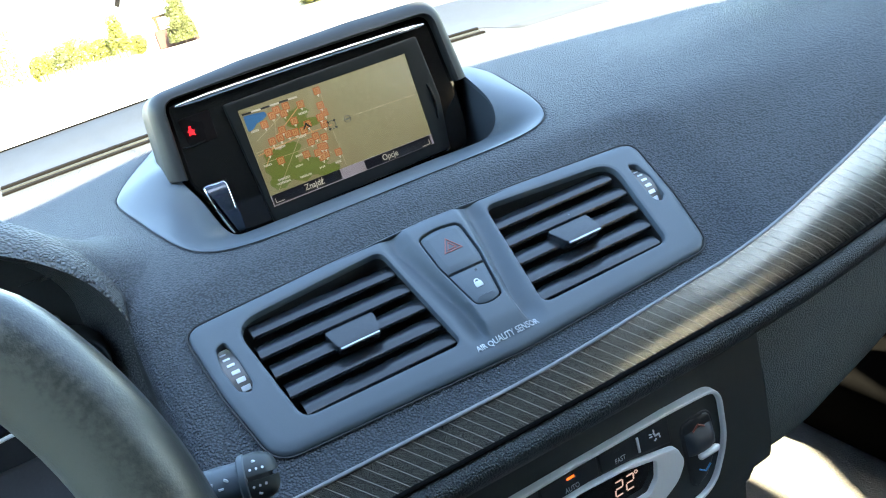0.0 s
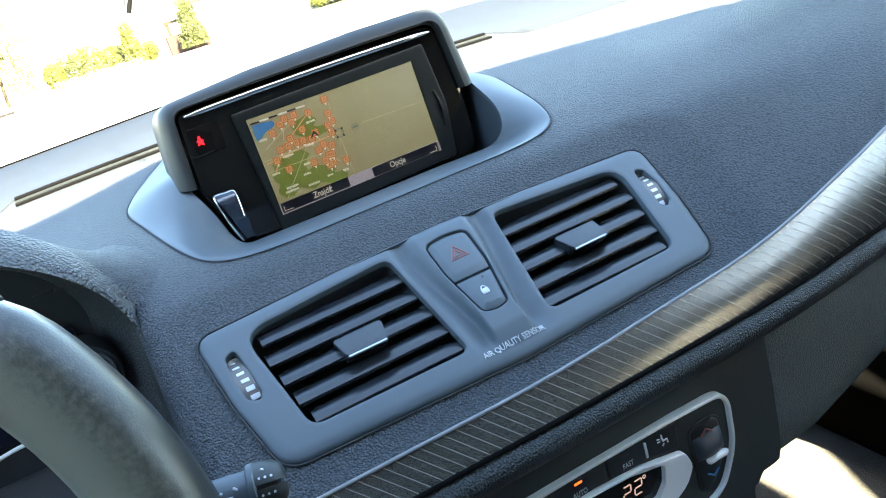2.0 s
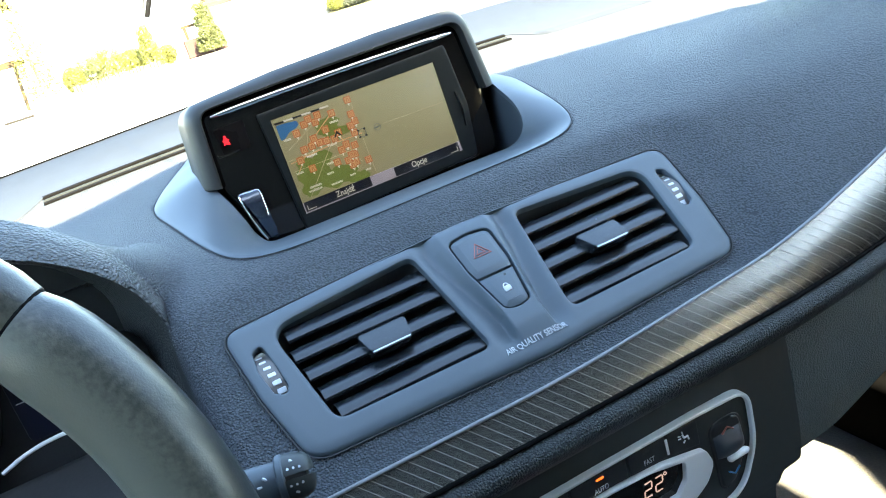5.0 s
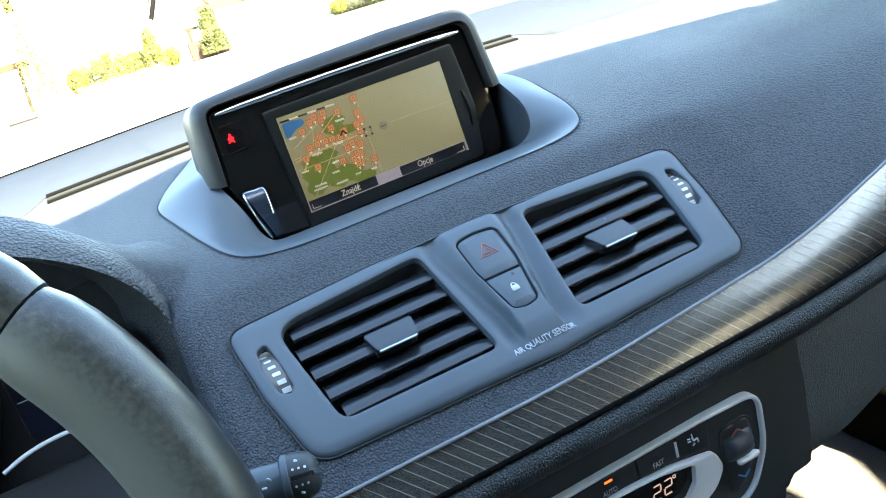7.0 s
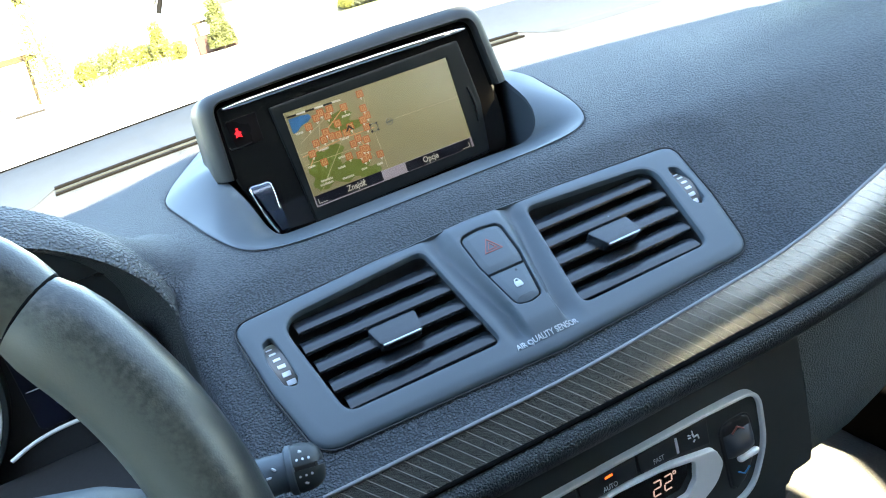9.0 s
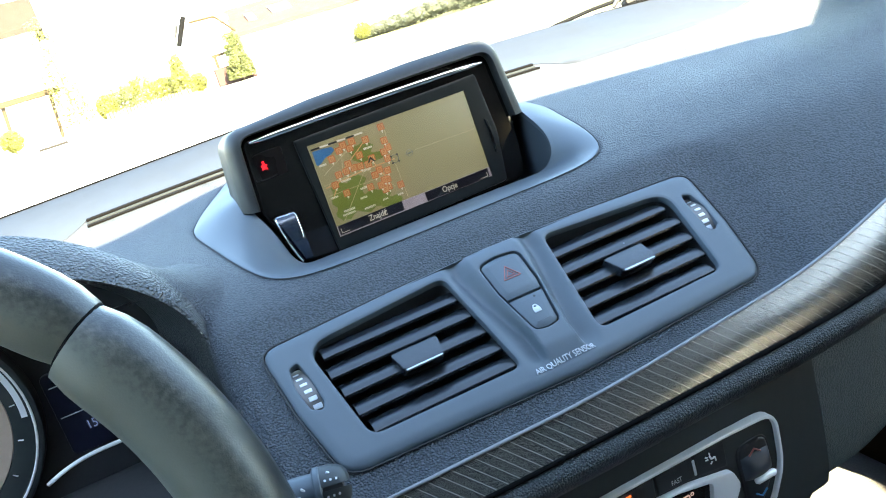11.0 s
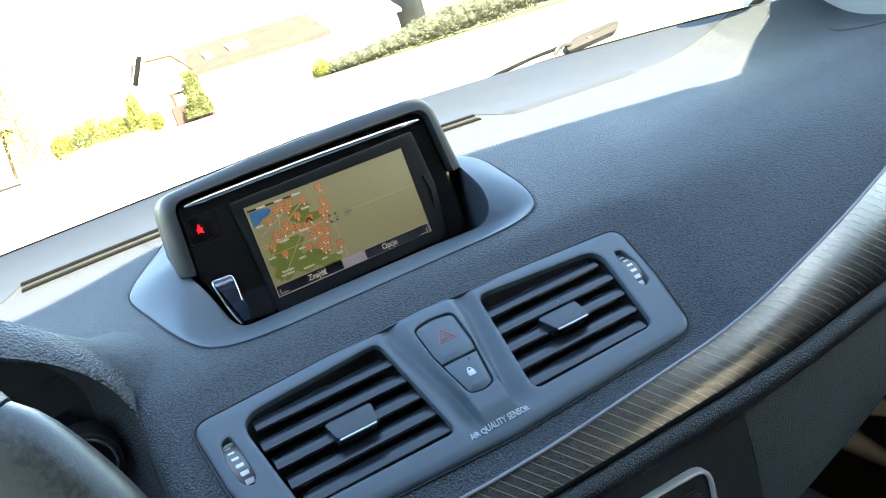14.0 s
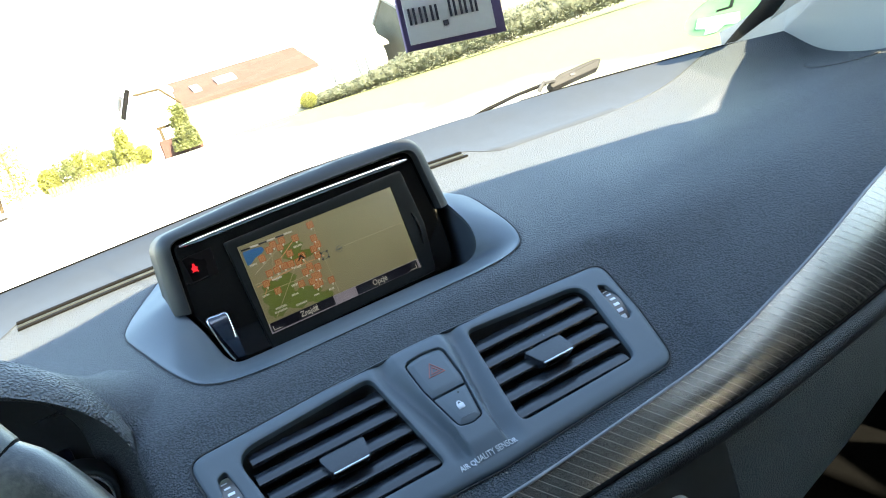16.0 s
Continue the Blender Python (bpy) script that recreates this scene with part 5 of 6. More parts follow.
lettering("150", 8.5 * MM, CL @ Matrix.Translation((-0.249, -0.0215, -0.0078)), glowing("trip_segments", (0.3, 0.4, 0.75), 0.02), readout2, depth=0.00005, width=0.8)
bm = bmesh.new()
block(bm, (0.03, 0.0006, 0.0004), CL @ Matrix.Translation((-0.245, -0.0085, -0.0078)))
block(bm, (0.022, 0.0006, 0.0004), CL @ Matrix.Translation((-0.248, 0.0115, -0.0078)))
part("display_line", bm, INK_DIM, readout2, "pale display line")
bm = bmesh.new()
tube(bm, [Vector(p) for p in spline([(-0.276, 0.081, -0.0335), (-0.264, 0.081, -0.0292), (-0.250, 0.081, -0.0266), (-0.232, 0.081, -0.0262), (-0.20, 0.082, -0.0275)], 6)], 0.0013, 8)
part("lower_edge", bm, SILVER, cluster, "thin silver lower edge")
bm = bmesh.new()
block(bm, (0.36, 0.16, 0.05), Matrix.Translation((-0.345, 0.025, -0.093)) @ Matrix.Rotation(radians(18), 4, "X"), 0.01, 3)
part("column_shroud", bm, CAVITY, cluster, "dark shroud below the instruments")
# small round gauge at the side of the cluster
SIDE = axes((-0.201, 0.074, -0.003), (1, 0, 0), (0, 0, 1))


def side_disc(r):
    return [Vector((r * math.cos(a), r * math.sin(a))) for a in np.linspace(0, 2 * math.pi, 40, endpoint=False)]


bm = bmesh.new()
plate(bm, side_disc(0.0195), (side_disc(0.0165),), top=0.002, bottom=-0.02, bevel=0.0012, m=SIDE)
gauge = part("side_gauge", bm, MATTE, cluster, "small dark round gauge")
bm = bmesh.new()
tube(bm, [SIDE @ Vector((p.x, p.y, 0.003)) for p in side_disc(0.0158)], 0.0011, 8, closed=True)
part("chrome_ring", bm, CHROME, gauge, "thin chrome ring")
bm = bmesh.new()
plate(bm, side_disc(0.0162), top=-0.001, bottom=-0.006, bevel=0.001, m=SIDE)
part("gauge_face", bm, GLOSS, gauge, "dark gauge face")

# ---- the car's shell ----
def header_y(x):
    return -0.285 - 0.25 * x * x


def housing(x):
    """How far the mirror housing stands out from the header."""
    f = min(1.0, max(0.0, min((x + 0.05) / 0.12, (0.24 - x) / 0.05)))
    return f * f * (3 - 2 * f)


def shell_wall(name, rows, material, label, kind="structure", category="wall", thick=0.02):
    bm = bmesh.new()
    sheet(bm, rows)
    ob = single(name, bm, material, label, category, kind)
    md = ob.modifiers.new("thickness", "SOLIDIFY")
    md.thickness, md.offset = thick, 0.0
    return ob


roof_x = np.linspace(-0.53, 0.53, 61)
shell_wall("ceiling", [[Vector((x, header_y(x) + d, z - 0.06 * x * x)) for d, z in ((0.095 * housing(x), 0.50 - 0.034 * housing(x)), (0.0, 0.50), (-0.12, 0.525), (-0.3, 0.55), (-0.5, 0.55), (-0.66, 0.55), (-0.84, 0.54))] for x in roof_x], HEADLINER, "pale grey cloth headliner", category="ceiling")
for sg, nm in ((1, "right"), (-1, "left")):
    foot, corner = Vector((sg * 0.70, 0.357, 0.070)), Vector((sg * 0.532, -0.385, 0.476))
    rows, band = [], []
    for f in np.linspace(-0.08, 1, 16):
        c = foot.lerp(corner, f)
        g = 0.09 * min(1.0, max(0.0, (f - 0.12) / 0.25))
        rows.append([c + Vector((sg * 0.004, 0.004, 0.0)), c, c + Vector((sg * 0.012, -0.025, -0.004)), c + Vector((sg * 0.03, -0.06 + 0.02 * f - g, -0.012)), c + Vector((sg * 0.055, -0.075 + 0.02 * f - g, -0.012))])
        band.append([c + Vector((sg * 0.004, -0.016, 0.004)), c + Vector((-sg * 0.012 * (1 - f) ** 2, 0.012 + 0.022 * (1 - f) ** 2, 0.006))])
    shell_wall("pillar_" + nm, rows, PILLAR, "light grey plastic windscreen pillar trim", category="pillar", thick=0.004)
    shell_wall("pillar_band_" + nm, band[:4], FRIT, "black band beside the windscreen", category="trim", thick=0.003)
    # door below the side window, window frame, rear part
    # the belt line is raised out of view to keep sun off the sill
    shell_wall("door_" + nm, [[Vector((sg * (0.735 + 0.02 * f), y, 0.045 - 0.6 * f + max(0.0, min(4.0 * (-y - 0.435), 0.155 + 0.43 * (-y - 0.479))) * (1 - f))) for f in np.linspace(0, 1, 5)] for y in np.linspace(0.42, -1.0, 24)], DOORTRIM, "dark grained door trim", category="door")
    shell_wall("roof_rail_" + nm, [[Vector((sg * x, y, z)) for x, z in ((0.53 - 0.025 * min(1.0, (header_y(0.53) - y) / 0.1), 0.483 + 0.06 * min(1.0, (header_y(0.53) - y) / 0.1)), (0.52, 0.485), (0.58, 0.46), (0.63, 0.42), (0.66, 0.36))] for y in np.linspace(header_y(0.53), -1.0, 16)], HEADLINER, "pale roof rail trim", category="trim")
    shell_wall("rear_pillar_" + nm, [[Vector((sg * (0.64 + 0.1 * f), y, 0.44 - 0.36 * f)) for f in np.linspace(0, 1, 5)] for y in (-1.0, -1.1, -1.2)], DOORTRIM, "dark rear pillar trim", category="pillar")
    # trim wedge between dash end and pillar, made taller to block side window light
    shell_wall("quarter_trim_" + nm, [[Vector((sg * x, y, z)) for x, y, z in ((0.706, 0.42, 0.075 + h * 0.2), (0.702, 0.34, 0.055 + h * 0.7), (0.702, 0.22, 0.03 + h * 1.2), (0.707, 0.07, 0.03 + h * 2.0), (0.716, -0.03, 0.02 + h * 0.5), (0.73, -0.20, 0.03 + h * 0.2))] for h in (-0.05, 0.0, 0.06, 0.12)], PILLAR, "light grey plastic corner trim", category="trim")
# unseen dark panels added along the cabin sides to hold back light
for sg, nm in ((1, "right"), (-1, "left")):
    shell_wall("side_closure_" + nm, [[Vector((sg * (0.66 + 0.09 * f), y, 0.42 - 0.50 * f)) for f in np.linspace(0, 1, 5)] for y in np.linspace(-0.90 if sg > 0 else -0.62, -1.0, 5)], DOORTRIM, "dark unseen panel added to close the cabin side behind the front door", category="pillar")
# two dark screens added out of view, against light from behind
shell_wall("seat_light_block", [[Vector((x, -0.62 - 0.1 * max(0.0, -z), z)) for z in (-0.47, -0.2, 0.1, 0.50)] for x in (-0.66, -0.2, 0.24)], DOORTRIM, "dark unseen screen added behind the driver's seat to block light")
shell_wall("rear_light_block", [[Vector((x, -1.0, z)) for z in (-0.55, -0.2, 0.1, 0.49)] for x in (-0.66, 0, 0.66)], DOORTRIM, "dark unseen screen added to close the cabin's rear against light")
shell_wall("firewall", [[Vector((x, 0.46, z)) for z in (-0.55, -0.2, 0.06)] for x in (-0.75, 0, 0.75)], DOORTRIM, "dark front wall of the footwell")
bm = bmesh.new()
sheet(bm, [[Vector((x, y, -0.48 + 0.015 * noise.noise(Vector((x * 6, y * 6, 0))))) for y in np.linspace(-1.0, 0.46, 40)] for x in np.linspace(-0.75, 0.75, 30)])
single("floor", bm, CARPET, "grey carpet in the sunlit footwell", "floor", "structure")

# the sill's black stands for the shade at the footwell's edge
bm = block(bmesh.new(), (0.28, 1.4, 0.09), Matrix.Translation((0.603, -0.26, -0.435)), 0.012, 3)
single("door_sill", bm, plain("sill_shade", (0.003, 0.003, 0.003), 1.0, mottle=0.2, spec=0.0), "plastic door sill beside the carpet, painted black for the footwell's shade", "sill", "structure")

# windscreen, its black edge band and the rubber at its foot
bm = bmesh.new()
rows = []
for x in np.linspace(-0.70, 0.70, 21):
    q = (x / 0.7) ** 2
    a = Vector((x, *pad_foot(x)))
    b = Vector((x * 0.757, header_y(x * 0.757), 0.50 - 0.06 * (x * 0.757) ** 2))
    rows.append([a.lerp(b, f) + Vector((0, 0.0, 0.03 * math.sin(math.pi * f) * (1 - q ** 4))) for f in np.linspace(0, 1, 10)])
vs = sheet(bm, rows)
screen_glass = single("window_1", bm, GLASS, "clear sloping windscreen glass", "window", "structure")
if screen_glass.data.polygons[100].normal.z > 0:
    screen_glass.data.flip_normals()
for nm, some in (("windscreen_seal_left", rows[1:13]), ("windscreen_seal_right", rows[15:-1])):
    bm = bmesh.new()
    tube(bm, [r[0] + Vector((0, -0.003, 0.001)) for r in some], [0.0004] + [0.0012] * (len(some) - 2) + [0.0004], 8)
    single(nm, bm, SLOT_BLACK, "black rubber seal at the windscreen foot", "seal", "structure")

SIDE_GLASS = clear_glass("side_glass", (0.90, 0.92, 0.91), None)
for sg, nm in ((1, "window_2"), (-1, "window_3")):
    shell_wall(nm, [[Vector((sg * (0.742 - 0.082 * f), y - 0.28 * f * max(0.0, (y + 0.2) / 0.6), 0.03 + 0.34 * f)) for f in (0, 0.5, 1)] for y in np.linspace(0.32, -0.90, 13)], SIDE_GLASS, "tinted side window glass of the front door", category="window", thick=0.004)

# green round sticker low in the corner of the windscreen
sticker = thing("windscreen_sticker", (0.66, 0.35, 0.12), "round green windscreen sticker with blank white fields", "sticker")
st_u = Vector((1, -0.284, -0.071)).normalized()
st_w = st_u.cross(Vector((-0.141, -0.666, 0.411))).normalized()
ST = axes(Vector((0.588, 0.298, 0.116)) - st_w * 0.002, st_u, st_w.cross(st_u))
GREEN_INK = translucent("green_film", (0.16, 0.34, 0.15))
WHITE_FILM = translucent("white_film", (0.7, 0.7, 0.69))
FIELD = rounded(mm([(-34, -2), (24, -8), (34, -30), (30, -35), (13, -31), (8, -44), (-10, -44), (-12, -31), (-28, -25)]), 1 * MM, 2)
bm = bmesh.new()
plate(bm, [Vector((0.047 * math.cos(a) - 0.001, 0.047 * math.sin(a))) for a in np.linspace(0, 2 * math.pi, 40, endpoint=False)], (FIELD,), top=0.0006, bottom=0, bevel=0.0001, m=ST)
part("film", bm, GREEN_INK, sticker, "green round film")
bm = bmesh.new()
plate(bm, inset(ccw(FIELD), 0.0002), top=0.0005, bottom=0.0001, bevel=0.0001, m=ST)
part("white_field", bm, WHITE_FILM, sticker, "white blank field")
bm = bmesh.new()
plate(bm, [Vector(p) for p in ((-0.012, 0.003), (0.008, 0.005), (0.002, 0.03), (-0.003, 0.03), (0.002, 0.0095), (-0.013, 0.008))], top=0.0009, bottom=0.0005, bevel=0.0001, m=ST)
part("dark_mark", bm, MATTE, sticker, "dark angular mark")

# tweeter cover at the end of the dashboard
speaker = thing("speaker_cover", (0.632, 0.192, pad_height(0.632, 0.192)), "oval dark speaker cover on the dashboard end", "speaker")
bm = bmesh.new()
oval = [Vector((0.636 + 0.037 * math.cos(a), 0.196 + 0.037 * math.sin(a))) for a in np.linspace(0, 2 * math.pi, 40, endpoint=False)]
plate(bm, oval, top=0.0012, bottom=-0.004, bevel=0.0008, lift=lambda x, y: pad_height(x, y))
part("cover", bm, GRAIN, speaker)
bm = bmesh.new()
tube(bm, [Vector((p.x, p.y, pad_height(p.x, p.y) + 0.0003)) for p in inset(ccw(oval), -0.0006)], 0.0008, 6, closed=True)
part("rim", bm, CAVITY, speaker, "thin dark rim")

# small framed card hanging from the mirror
card = thing("hanging_card", (0.016, -0.12, 0.18), "small white card in a purple frame hanging on a cord", "pendant")
CARD = axes((0.0163, -0.12, 0.1995), (0.995, 0, -0.085), (0.085, 0, 0.995))
PURPLE = plain("purple_card", (0.10, 0.06, 0.16), 0.6, mottle=0.08)
bm = bmesh.new()
plate(bm, [Vector(p) for p in ((-0.0235, -0.0195), (0.0235, -0.0195), (0.0235, 0.0195), (-0.0235, 0.0195))], top=0.0, bottom=-0.0016, bevel=0.0004, m=CARD)
part("purple_frame", bm, PURPLE, card, "dark purple border")
bm = bmesh.new()
plate(bm, [Vector(p) for p in ((-0.0215, -0.0172), (0.0185, -0.0172), (0.0185, 0.0172), (-0.0215, 0.0172))], top=0.0006, bottom=-0.001, bevel=0.0001, m=CARD)
field = part("white_field", bm, plain("card_white", (0.8, 0.78, 0.78), 0.6, mottle=0.03), card, "white field")
VIOLET = plain("dark_violet_ink", (0.03, 0.025, 0.04), 0.6)
for u, h in ((-0.0185, 0.0065), (-0.0135, 0.0062), (-0.0085, 0.0062), (0.0, 0.0066), (0.005, 0.0064), (0.010, 0.0064)):
    for s in (-0.0011, 0.0011):
        bm = block(bmesh.new(), (0.0009, h, 0.0004), CARD @ Matrix.Translation((u + s, -0.0065 + 0.0005 * (u > -0.004), 0.0008)))
        part("lettering_bar", bm, VIOLET, field, "dark bar of lettering", smooth=False)
bm = block(bmesh.new(), (0.0022, 0.0020, 0.0004), CARD @ Matrix.Translation((-0.0042, -0.0112, 0.0008)))
part("lettering_bar", bm, VIOLET, field, "dark bar of lettering", smooth=False)
bm = bmesh.new()
tube(bm, [Vector((0.018, -0.117, 0.2185)), Vector((0.016, -0.118, 0.35)), Vector((0.015, -0.118, 0.505))], 0.0006, 6)
part("cord", bm, RUBBER, card, "thin dark cord")

# wiper resting outside at the windscreen's foot
wiper = thing("windscreen_wiper", (0.5, 0.5, 0.08), "black windscreen wiper arm resting below the glass", "wiper")
bm = bmesh.new()
arm_line = [Vector(p) for p in ((0.25, 0.47, 0.072), (0.359, 0.50, 0.084), (0.41, 0.50, 0.0885), (0.457, 0.50, 0.0895))]
tube(bm, arm_line, [0.003, 0.0026, 0.0022, 0.0026], 8)
part("arm", bm, plain("wiper_black", (0.002, 0.002, 0.002), 0.8, mottle=0.15, spec=0.1), wiper, "thin black arm")
bm = bmesh.new()
W1 = axes((0.512, 0.50, 0.0875), (0.99, 0, 0.04), (0, 0.5, 0.8))
plate(bm, rounded([(-0.052, -0.008), (0.03, -0.006), (0.044, 0.006), (0.03, 0.009), (-0.03, 0.008), (-0.052, 0.002)], 0.003, 3), top=0.006, bottom=-0.006, bevel=0.002, m=W1)
part("head", bm, plain("wiper_grey", (0.010, 0.010, 0.010), 0.6, spec=0.15), wiper, "grey plastic head")
bm = bmesh.new()
tube(bm, [Vector((0.44, 0.494, 0.0835)), Vector((0.45, 0.492, 0.0925)), Vector((0.468, 0.494, 0.0905))], 0.003, 6)
tube(bm, [Vector((0.495, 0.496, 0.0885)), Vector((0.503, 0.496, 0.0885))], 0.003, 8)
part("clip", bm, CAVITY, wiper, "black clip")

# ---- outside: ground, houses, trees ----
GROUND = -1.12


def ground_material():
    m, t, b = nodes_of("ground_gravel_grass")
    co, sep = t.nodes.new("ShaderNodeTexCoord"), t.nodes.new("ShaderNodeSeparateXYZ")
    n1, n2 = t.nodes.new("ShaderNodeTexNoise"), t.nodes.new("ShaderNodeTexNoise")
    n1.inputs["Scale"].default_value, n2.inputs["Scale"].default_value = 0.25, 6
    for n in (n1, n2, sep):
        t.links.new(co.outputs["Object"], n.inputs[0])
    side = t.nodes.new("ShaderNodeMath")
    side.operation = "MULTIPLY_ADD"
    side.inputs[1].default_value = 8.0
    t.links.new(n1.outputs["Fac"], side.inputs[0])
    t.links.new(sep.outputs[0], side.inputs[2])
    ramp = t.nodes.new("ShaderNodeMapRange")
    ramp.inputs["From Min"].default_value, ramp.inputs["From Max"].default_value = 9.0, 13.0
    t.links.new(side.outputs[0], ramp.inputs["Value"])
    mx = t.nodes.new("ShaderNodeMix")
    mx.data_type = "RGBA"
    mx.inputs[6].default_value, mx.inputs[7].default_value = (0.33, 0.32, 0.30, 1), (0.085, 0.096, 0.024, 1)
    t.links.new(ramp.outputs[0], mx.inputs[0])
    m2 = t.nodes.new("ShaderNodeMix")
    m2.data_type, m2.blend_type = "RGBA", "MULTIPLY"
    m2.inputs[0].default_value = 0.25
    t.links.new(mx.outputs[2], m2.inputs[6])
    t.links.new(n2.outputs["Fac"], m2.inputs[7])
    t.links.new(m2.outputs[2], b.inputs["Base Color"])
    b.inputs["Roughness"].default_value = 0.95
    return m


bm = bmesh.new()
sheet(bm, [[Vector((x, y, GROUND)) for y in (-400, -60, -20, 0, 10, 20, 30, 50, 80, 200, 2500)] for x in (-1500, -200, -60, -20, 0, 20, 60, 200, 1500)])
single("ground", bm, ground_material(), "pale gravel yard running into sunlit grass", "ground", "structure")

ROOF_PALE = plain("roof_pale_sheet", (0.24, 0.235, 0.22), 0.9, mottle=0.1, blotch=1.0, spec=0.0)
RENDERED = plain("wall_render", (0.75, 0.73, 0.68), 0.9, grain=0.01, size=0.05, mottle=0.06, blotch=1.5)
ROOF_RED = plain("roof_tiles", (0.062, 0.038, 0.034), 0.9, grain=0.02, size=0.3, mottle=0.15, blotch=1.0, spec=0.0)
ROOF_DARK = plain("roof_brown", (0.034, 0.028, 0.023), 0.9, grain=0.02, size=0.3, mottle=0.15, blotch=1.0, spec=0.0)
WINDOW = plain("window_dark", (0.06, 0.07, 0.08), 0.1, mottle=0.1)
TIMBER = plain("timber", (0.042, 0.033, 0.021), 0.9, grain=0.005, size=0.05, mottle=0.2, spec=0.0)
BRICKRED = plain("brick_red", (0.060, 0.036, 0.032), 0.9, grain=0.01, size=0.1, mottle=0.2, spec=0.0)


def house(label, at, yaw, length, depth, wall_h, ridge_h, roof, windows, skylights=(), over=0.5, walls=None):
    """A gabled house; at: the middle of its front foot; its ridge runs along its length."""
    h = thing("house", at, label, "house", "houses across the yard")
    m = Matrix.Translation(at) @ Matrix.Rotation(radians(yaw), 4, "Z")
    L, D_ = length / 2, depth
    bm = bmesh.new()
    for x in (-L, L):
        bm.faces.new([bm.verts.new(m @ Vector(p)) for p in ((x, 0, 0), (x, D_, 0), (x, D_, wall_h), (x, D_ / 2, ridge_h - 0.1), (x, 0, wall_h))])
    for y in (0, D_):
        bm.faces.new([bm.verts.new(m @ Vector(p)) for p in ((-L, y, 0), (L, y, 0), (L, y, wall_h), (-L, y, wall_h))])
    part("wall", bm, walls or RENDERED, h, "grey-green walls" if walls else "pale rendered walls", smooth=False)
    bm = bmesh.new()
    k = (ridge_h - wall_h) / (D_ / 2)
    for s in (0, 1):
        y0 = -over if s == 0 else D_ + over
        z0 = wall_h - over * k
        pts = [Vector((-L - over, y0, z0)), Vector((L + over, y0, z0)), Vector((L + over, D_ / 2, ridge_h)), Vector((-L - over, D_ / 2, ridge_h))]
        lo = [bm.verts.new(m @ p) for p in pts]
        hi = [bm.verts.new(m @ (p + Vector((0, 0, 0.22)))) for p in pts]
        bridge(bm, lo, hi)
        bm.faces.new(lo)
        bm.faces.new(hi)
    r = part("roof", bm, roof, h, "tiled gable roof", smooth=False)
    for x, z, w, t in windows:
        bm = block(bmesh.new(), (w, 0.12, t), m @ Matrix.Translation((x, -0.02, z)))
        fr = part("window", bm, WINDOW, h, "dark window", smooth=False)
        bm = block(bmesh.new(), (0.08, 0.14, t), m @ Matrix.Translation((x, -0.04, z)))
        part("window_bar", bm, RENDERED, fr, smooth=False)
    for x, f, w in skylights:
        y, z = -over + f * (D_ / 2 + over), wall_h - over * k + f * (ridge_h - wall_h + over * k)
        bm = block(bmesh.new(), (w, 1.0, 0.12), m @ Matrix.Translation((x, y, z + 0.28)) @ Matrix.Rotation(math.atan(k), 4, "X"))
        part("skylight", bm, plain("skylight_glass", (0.2, 0.19, 0.18), 0.3), r, "pale roof window", smooth=False)
    return h


house("long house with a faded red tiled roof", (11.2, 46, GROUND - 0.2), 0, 7.5, 6.5, 2.5, 3.8, ROOF_RED, (), ((-2.75, 0.42, 0.5), (-0.95, 0.47, 1.2)), 0.4)
gable = house("pale rendered gable house with thin dark eaves", (5.9, 46.4, GROUND - 0.1), 2, 2.3, 5.0, 3.3, 3.9, ROOF_PALE, ((0.75, 1.5, 0.25, 0.3),), (), 0.1)
# two eave bars, then the slanting roof verge as a thicker dark bar
for a, b, w, nm, lab in (((4.90, 45.3, 2.42), (6.25, 45.3, 2.37), 0.13, "eave", "thin dark eave"), ((6.25, 45.3, 2.37), (7.10, 45.3, 1.36), 0.13, "eave", "thin dark eave"), ((4.74, 45.3, 2.78), (4.0, 45.3, 1.41), 0.26, "drainpipe", "dark grey roof verge")):
    bm = bmesh.new()
    tube(bm, [Vector(a), Vector(a).lerp(Vector(b), 0.5), Vector(b)], w / 2, 6)
    part(nm, bm, TIMBER if nm == "eave" else plain("verge_dark", (0.006, 0.006, 0.006), 0.9, spec=0.0), gable, lab)
house("far white house with a low roof", (19.2, 50, GROUND), -3, 4.6, 5, 2.4, 3.4, ROOF_PALE, ((-1.5, 1.4, 0.35, 1.0), (0.3, 1.5, 0.35, 1.0), (0.9, 1.5, 0.3, 0.9)), (), 0.3)
house("long grey-green building behind the hedge", (29.4, 47.5, GROUND), -4, 13.6, 6, 3.9, 5.2, ROOF_PALE, ((-5.0, 2.6, 0.5, 0.9), (-2.5, 2.6, 0.5, 0.9)), (), 0.08, plain("wall_grey_green", (0.095, 0.095, 0.078), 0.9, grain=0.01, size=0.05, mottle=0.2, blotch=1.2, spec=0.0))
block_h = house("pale two-storey house with a timber balcony", (-7.2, 41, GROUND), 2, 10, 6, 5.0, 6.4, ROOF_DARK, ((3.42, 3.45, 0.26, 0.75), (3.98, 3.45, 0.26, 0.75), (2.6, 4.55, 0.3, 0.25), (3.6, 4.55, 0.4, 0.25)), (), 0.4)
bm = block(bmesh.new(), (9.6, 1.4, 0.25), Matrix.Translation((-6.9, 40.1, 1.0)))
balcony = part("balcony", bm, TIMBER, block_h, "brown timber balcony", smooth=False)
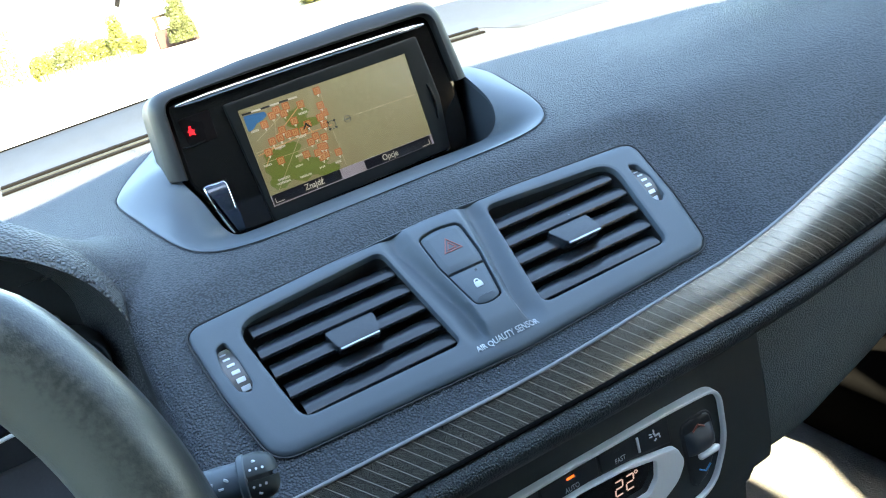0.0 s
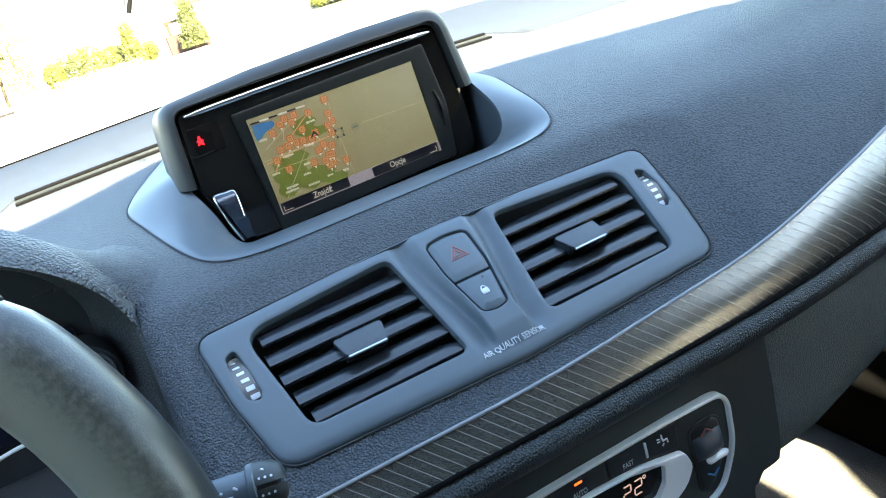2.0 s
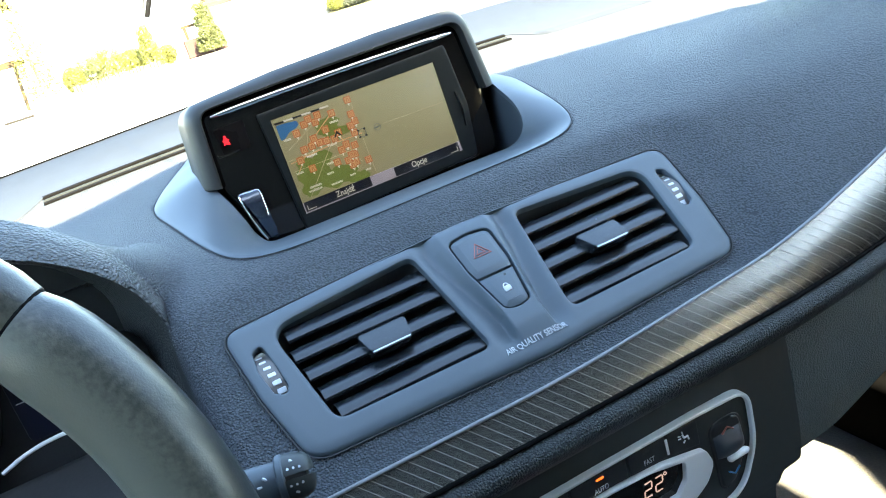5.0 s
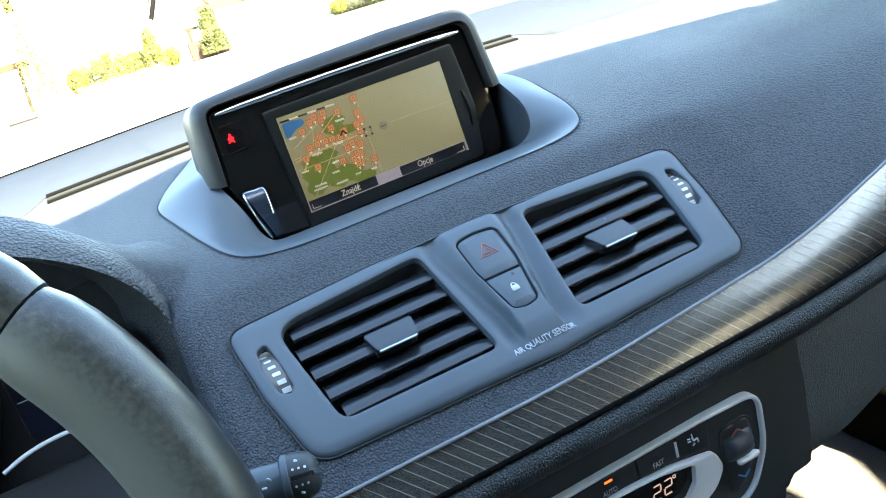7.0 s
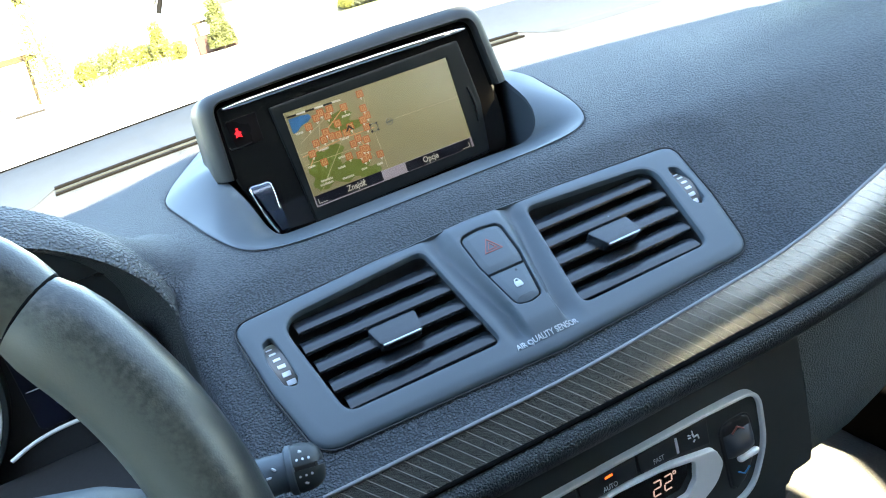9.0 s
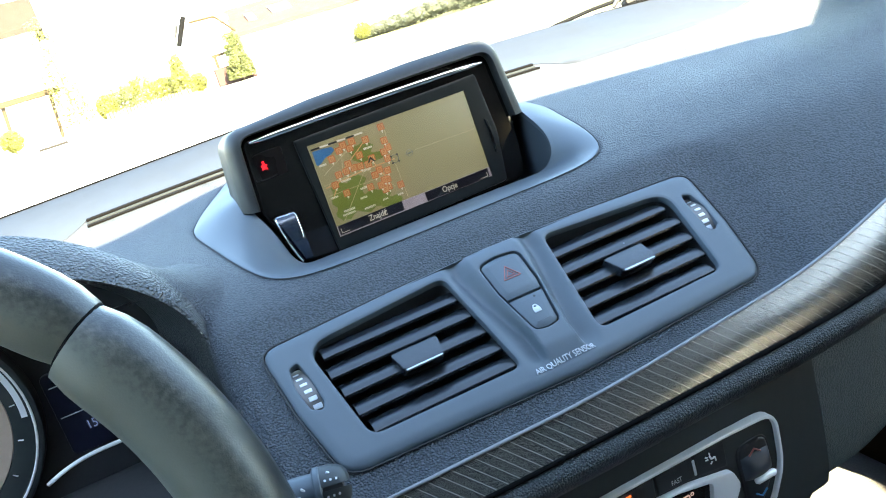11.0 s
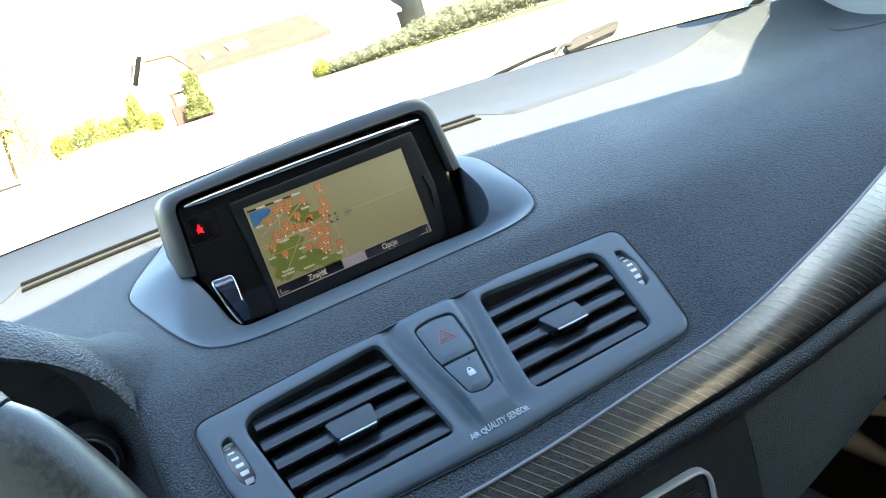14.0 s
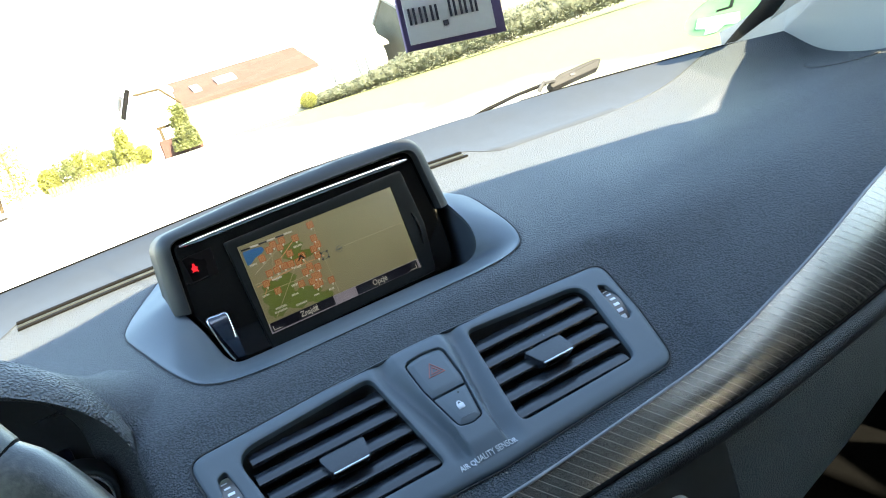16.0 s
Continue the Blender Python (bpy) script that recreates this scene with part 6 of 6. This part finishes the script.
for x in (-2.6, -4.6, -6.6, -8.6):
    bm = block(bmesh.new(), (0.14, 0.14, 2.0), Matrix.Translation((x, 39.6, -0.05)) @ Matrix.Rotation(radians(6), 4, "Y"))
    part("post", bm, TIMBER, balcony, smooth=False)
wall = thing("brick_wall", (5.6, 42, GROUND), "low red brick garden wall", "garden wall")
bm = block(bmesh.new(), (2.0, 0.4, 0.9), Matrix.Translation((5.9, 42.2, GROUND + 0.45)), 0.03, 1)
part("wall", bm, BRICKRED, wall, smooth=False)
bm = block(bmesh.new(), (0.9, 0.2, 0.15), Matrix.Translation((5.5, 42.4, 0.4)))
part("canopy", bm, TIMBER, wall, "brown timber canopy", smooth=False)
bm = block(bmesh.new(), (0.15, 0.15, 1.6), Matrix.Translation((5.2, 42.4, -0.35)))
part("canopy_post", bm, TIMBER, wall, smooth=False)


def leaf_stuff(bm, at, size, count, leaf, seed, cone=0.0):
    r = random.Random(seed)
    for _ in range(count):
        while True:
            p = Vector((r.uniform(-1, 1), r.uniform(-1, 1), r.uniform(-1, 1)))
            lim = 1.0 if not cone else max(0.05, 1.0 - cone * (p.z + 1) / 2)
            if Vector((p.x, p.y, 0)).length < lim and (cone or p.length < 1) and p.length > 0.25:
                break
        if noise.noise(p * 2.3 + Vector((seed, 0, 0))) < -0.22:
            continue
        c = Vector(at) + Vector((p.x * size[0], p.y * size[1], p.z * size[2]))
        q = Euler((r.uniform(-1, 1), r.uniform(-1, 1), r.uniform(0, 6.3))).to_matrix()
        s = leaf * r.uniform(0.6, 1.3)
        vs = [bm.verts.new(c + q @ Vector(d) * s) for d in ((-1, 0, 0), (0, -0.45, 0.1), (1, 0, 0), (0, 0.45, 0.1))]
        bm.faces.new(vs)


LEAF_Y = translucent("leaf_yellow_green", (0.29, 0.30, 0.095), 0.3)
LEAF_G = translucent("leaf_green", (0.20, 0.22, 0.095), 0.3)
LEAF_D = translucent("leaf_grey_green", (0.15, 0.165, 0.12), 0.3)
BARK = plain("bark", (0.14, 0.10, 0.07), 0.9, grain=0.01, size=0.04, mottle=0.25)


def tree(name, label, at, height, width, leafmat, seed, cone=0.0, count=900, leaf=0.12):
    t = thing(name, at, label, "tree" if "tree" in name else "bush", "" if "tree" in name else "bushes by the fence")
    r = random.Random(seed)
    a = Vector(at)
    bm = bmesh.new()
    tube(bm, [a, a + Vector((0.02, 0, height * 0.35)), a + Vector((-0.03, 0.02, height * 0.9))], [0.045 * height * 0.4, 0.03 * height * 0.4, 0.01], 8)
    for k in range(6):
        z = height * (0.25 + 0.1 * k)
        an = r.uniform(0, 6.28)
        l = width * 0.45 * (1 - (cone * z / height))
        tube(bm, [a + Vector((0, 0, z)), a + Vector((math.cos(an) * l * 0.5, math.sin(an) * l * 0.5, z + 0.15 * l)), a + Vector((math.cos(an) * l, math.sin(an) * l, z + 0.4 * l))], [0.03, 0.02, 0.008], 6)
    part("trunk", bm, BARK, t, "brown trunk and limbs")
    bm = bmesh.new()
    leaf_stuff(bm, a + Vector((0, 0, height * 0.55)), (width / 2, width / 2, height * 0.47), count, leaf, seed, cone)
    tagged(part("crown", bm, leafmat, t, "loose leafy crown", smooth=False), kind="stuff")
    return t


tree("spruce_tree", "small dense green conifer beside a house", (6.1, 41.5, GROUND), 2.35, 1.5, LEAF_G, 3, 0.55, 6000, 0.09)
tree("shrub_tree", "upright yellow-green shrub by the fence", (3.15, 41, GROUND), 2.1, 1.1, LEAF_Y, 5, 0.5, 3200, 0.09)
tree("birch_tree", "thin light-leaved young tree", (-1.8, 39, GROUND), 5.0, 1.6, LEAF_Y, 6, 0.3, 2000, 0.09)
for k, (x, y, h, w, mat) in enumerate(((0.3, 41.5, 1.5, 1.6, LEAF_G), (1.2, 42, 1.7, 1.6, LEAF_Y), (2.3, 42, 1.3, 1.4, LEAF_Y), (4.0, 42.2, 1.0, 0.9, LEAF_Y), (-0.5, 41, 1.3, 1.0, LEAF_Y), (-4.6, 38.5, 1.0, 1.0, LEAF_Y), (13.9, 45, 1.0, 1.0, LEAF_Y))):
    tree("garden_bush", "rounded sunlit garden bush", (x, y, GROUND), h, w, mat, 20 + k, 0.0, 2600, 0.08)
PALE_TIMBER = plain("pale_timber", (0.13, 0.115, 0.055), 0.9, grain=0.005, size=0.05, mottle=0.25, spec=0.0)
kerb = thing("kerb_stone", (-2.75, 33.3, GROUND), "short dark kerb stone on the pale gravel yard", "kerb")
bm = block(bmesh.new(), (1.05, 0.16, 0.10), Matrix.Translation((-2.75, 33.3, GROUND + 0.04)) @ Matrix.Rotation(radians(12), 4, "Z"), 0.02, 2)
part("stone", bm, plain("kerb_grey", (0.02, 0.019, 0.018), 0.9, mottle=0.2, spec=0.0), kerb)
fence = thing("wooden_fence", (1.8, 40, GROUND), "low weathered wooden garden fence", "fence")
for x in np.arange(-0.6, 3.4, 0.16):
    bm = block(bmesh.new(), (0.13, 0.03, 0.42 + 0.05 * math.sin(x * 9)), Matrix.Translation((x, 40.2 - 0.1 * x, GROUND + 0.23)))
    part("board", bm, PALE_TIMBER, fence, smooth=False)
hedge = thing("hedge", (18, 46, GROUND), "grey-green overgrown hedge before the far houses", "hedge", kind="stuff")
bm = bmesh.new()
for k in [n / 2 for n in range(27)]:
    low = 0.45 + 0.55 * min(1.0, k / 5)
    at = Vector((14.5 + 1.5 * k, 45.5 - 0.7 * k, GROUND + (0.7 + 0.05 * k) * low))
    core = bmesh.ops.create_icosphere(bm, subdivisions=4, radius=0.82, matrix=Matrix.Translation(at) @ Matrix.Diagonal((1.2, 0.8, (0.75 + 0.15 * (k > 3)) * low, 1)))
    for v in core["verts"]:
        v.co += (v.co - at) * (0.22 * noise.noise(v.co * 2.0) + 0.1 * noise.noise(v.co * 7.0))
    leaf_stuff(bm, at, (1.25, 0.85, (0.78 + 0.17 * (k > 3)) * low), 2000, 0.085, 60 + int(2 * k))
tagged(part("leaves", bm, LEAF_D, hedge, "grey-green leaves"), kind="stuff")
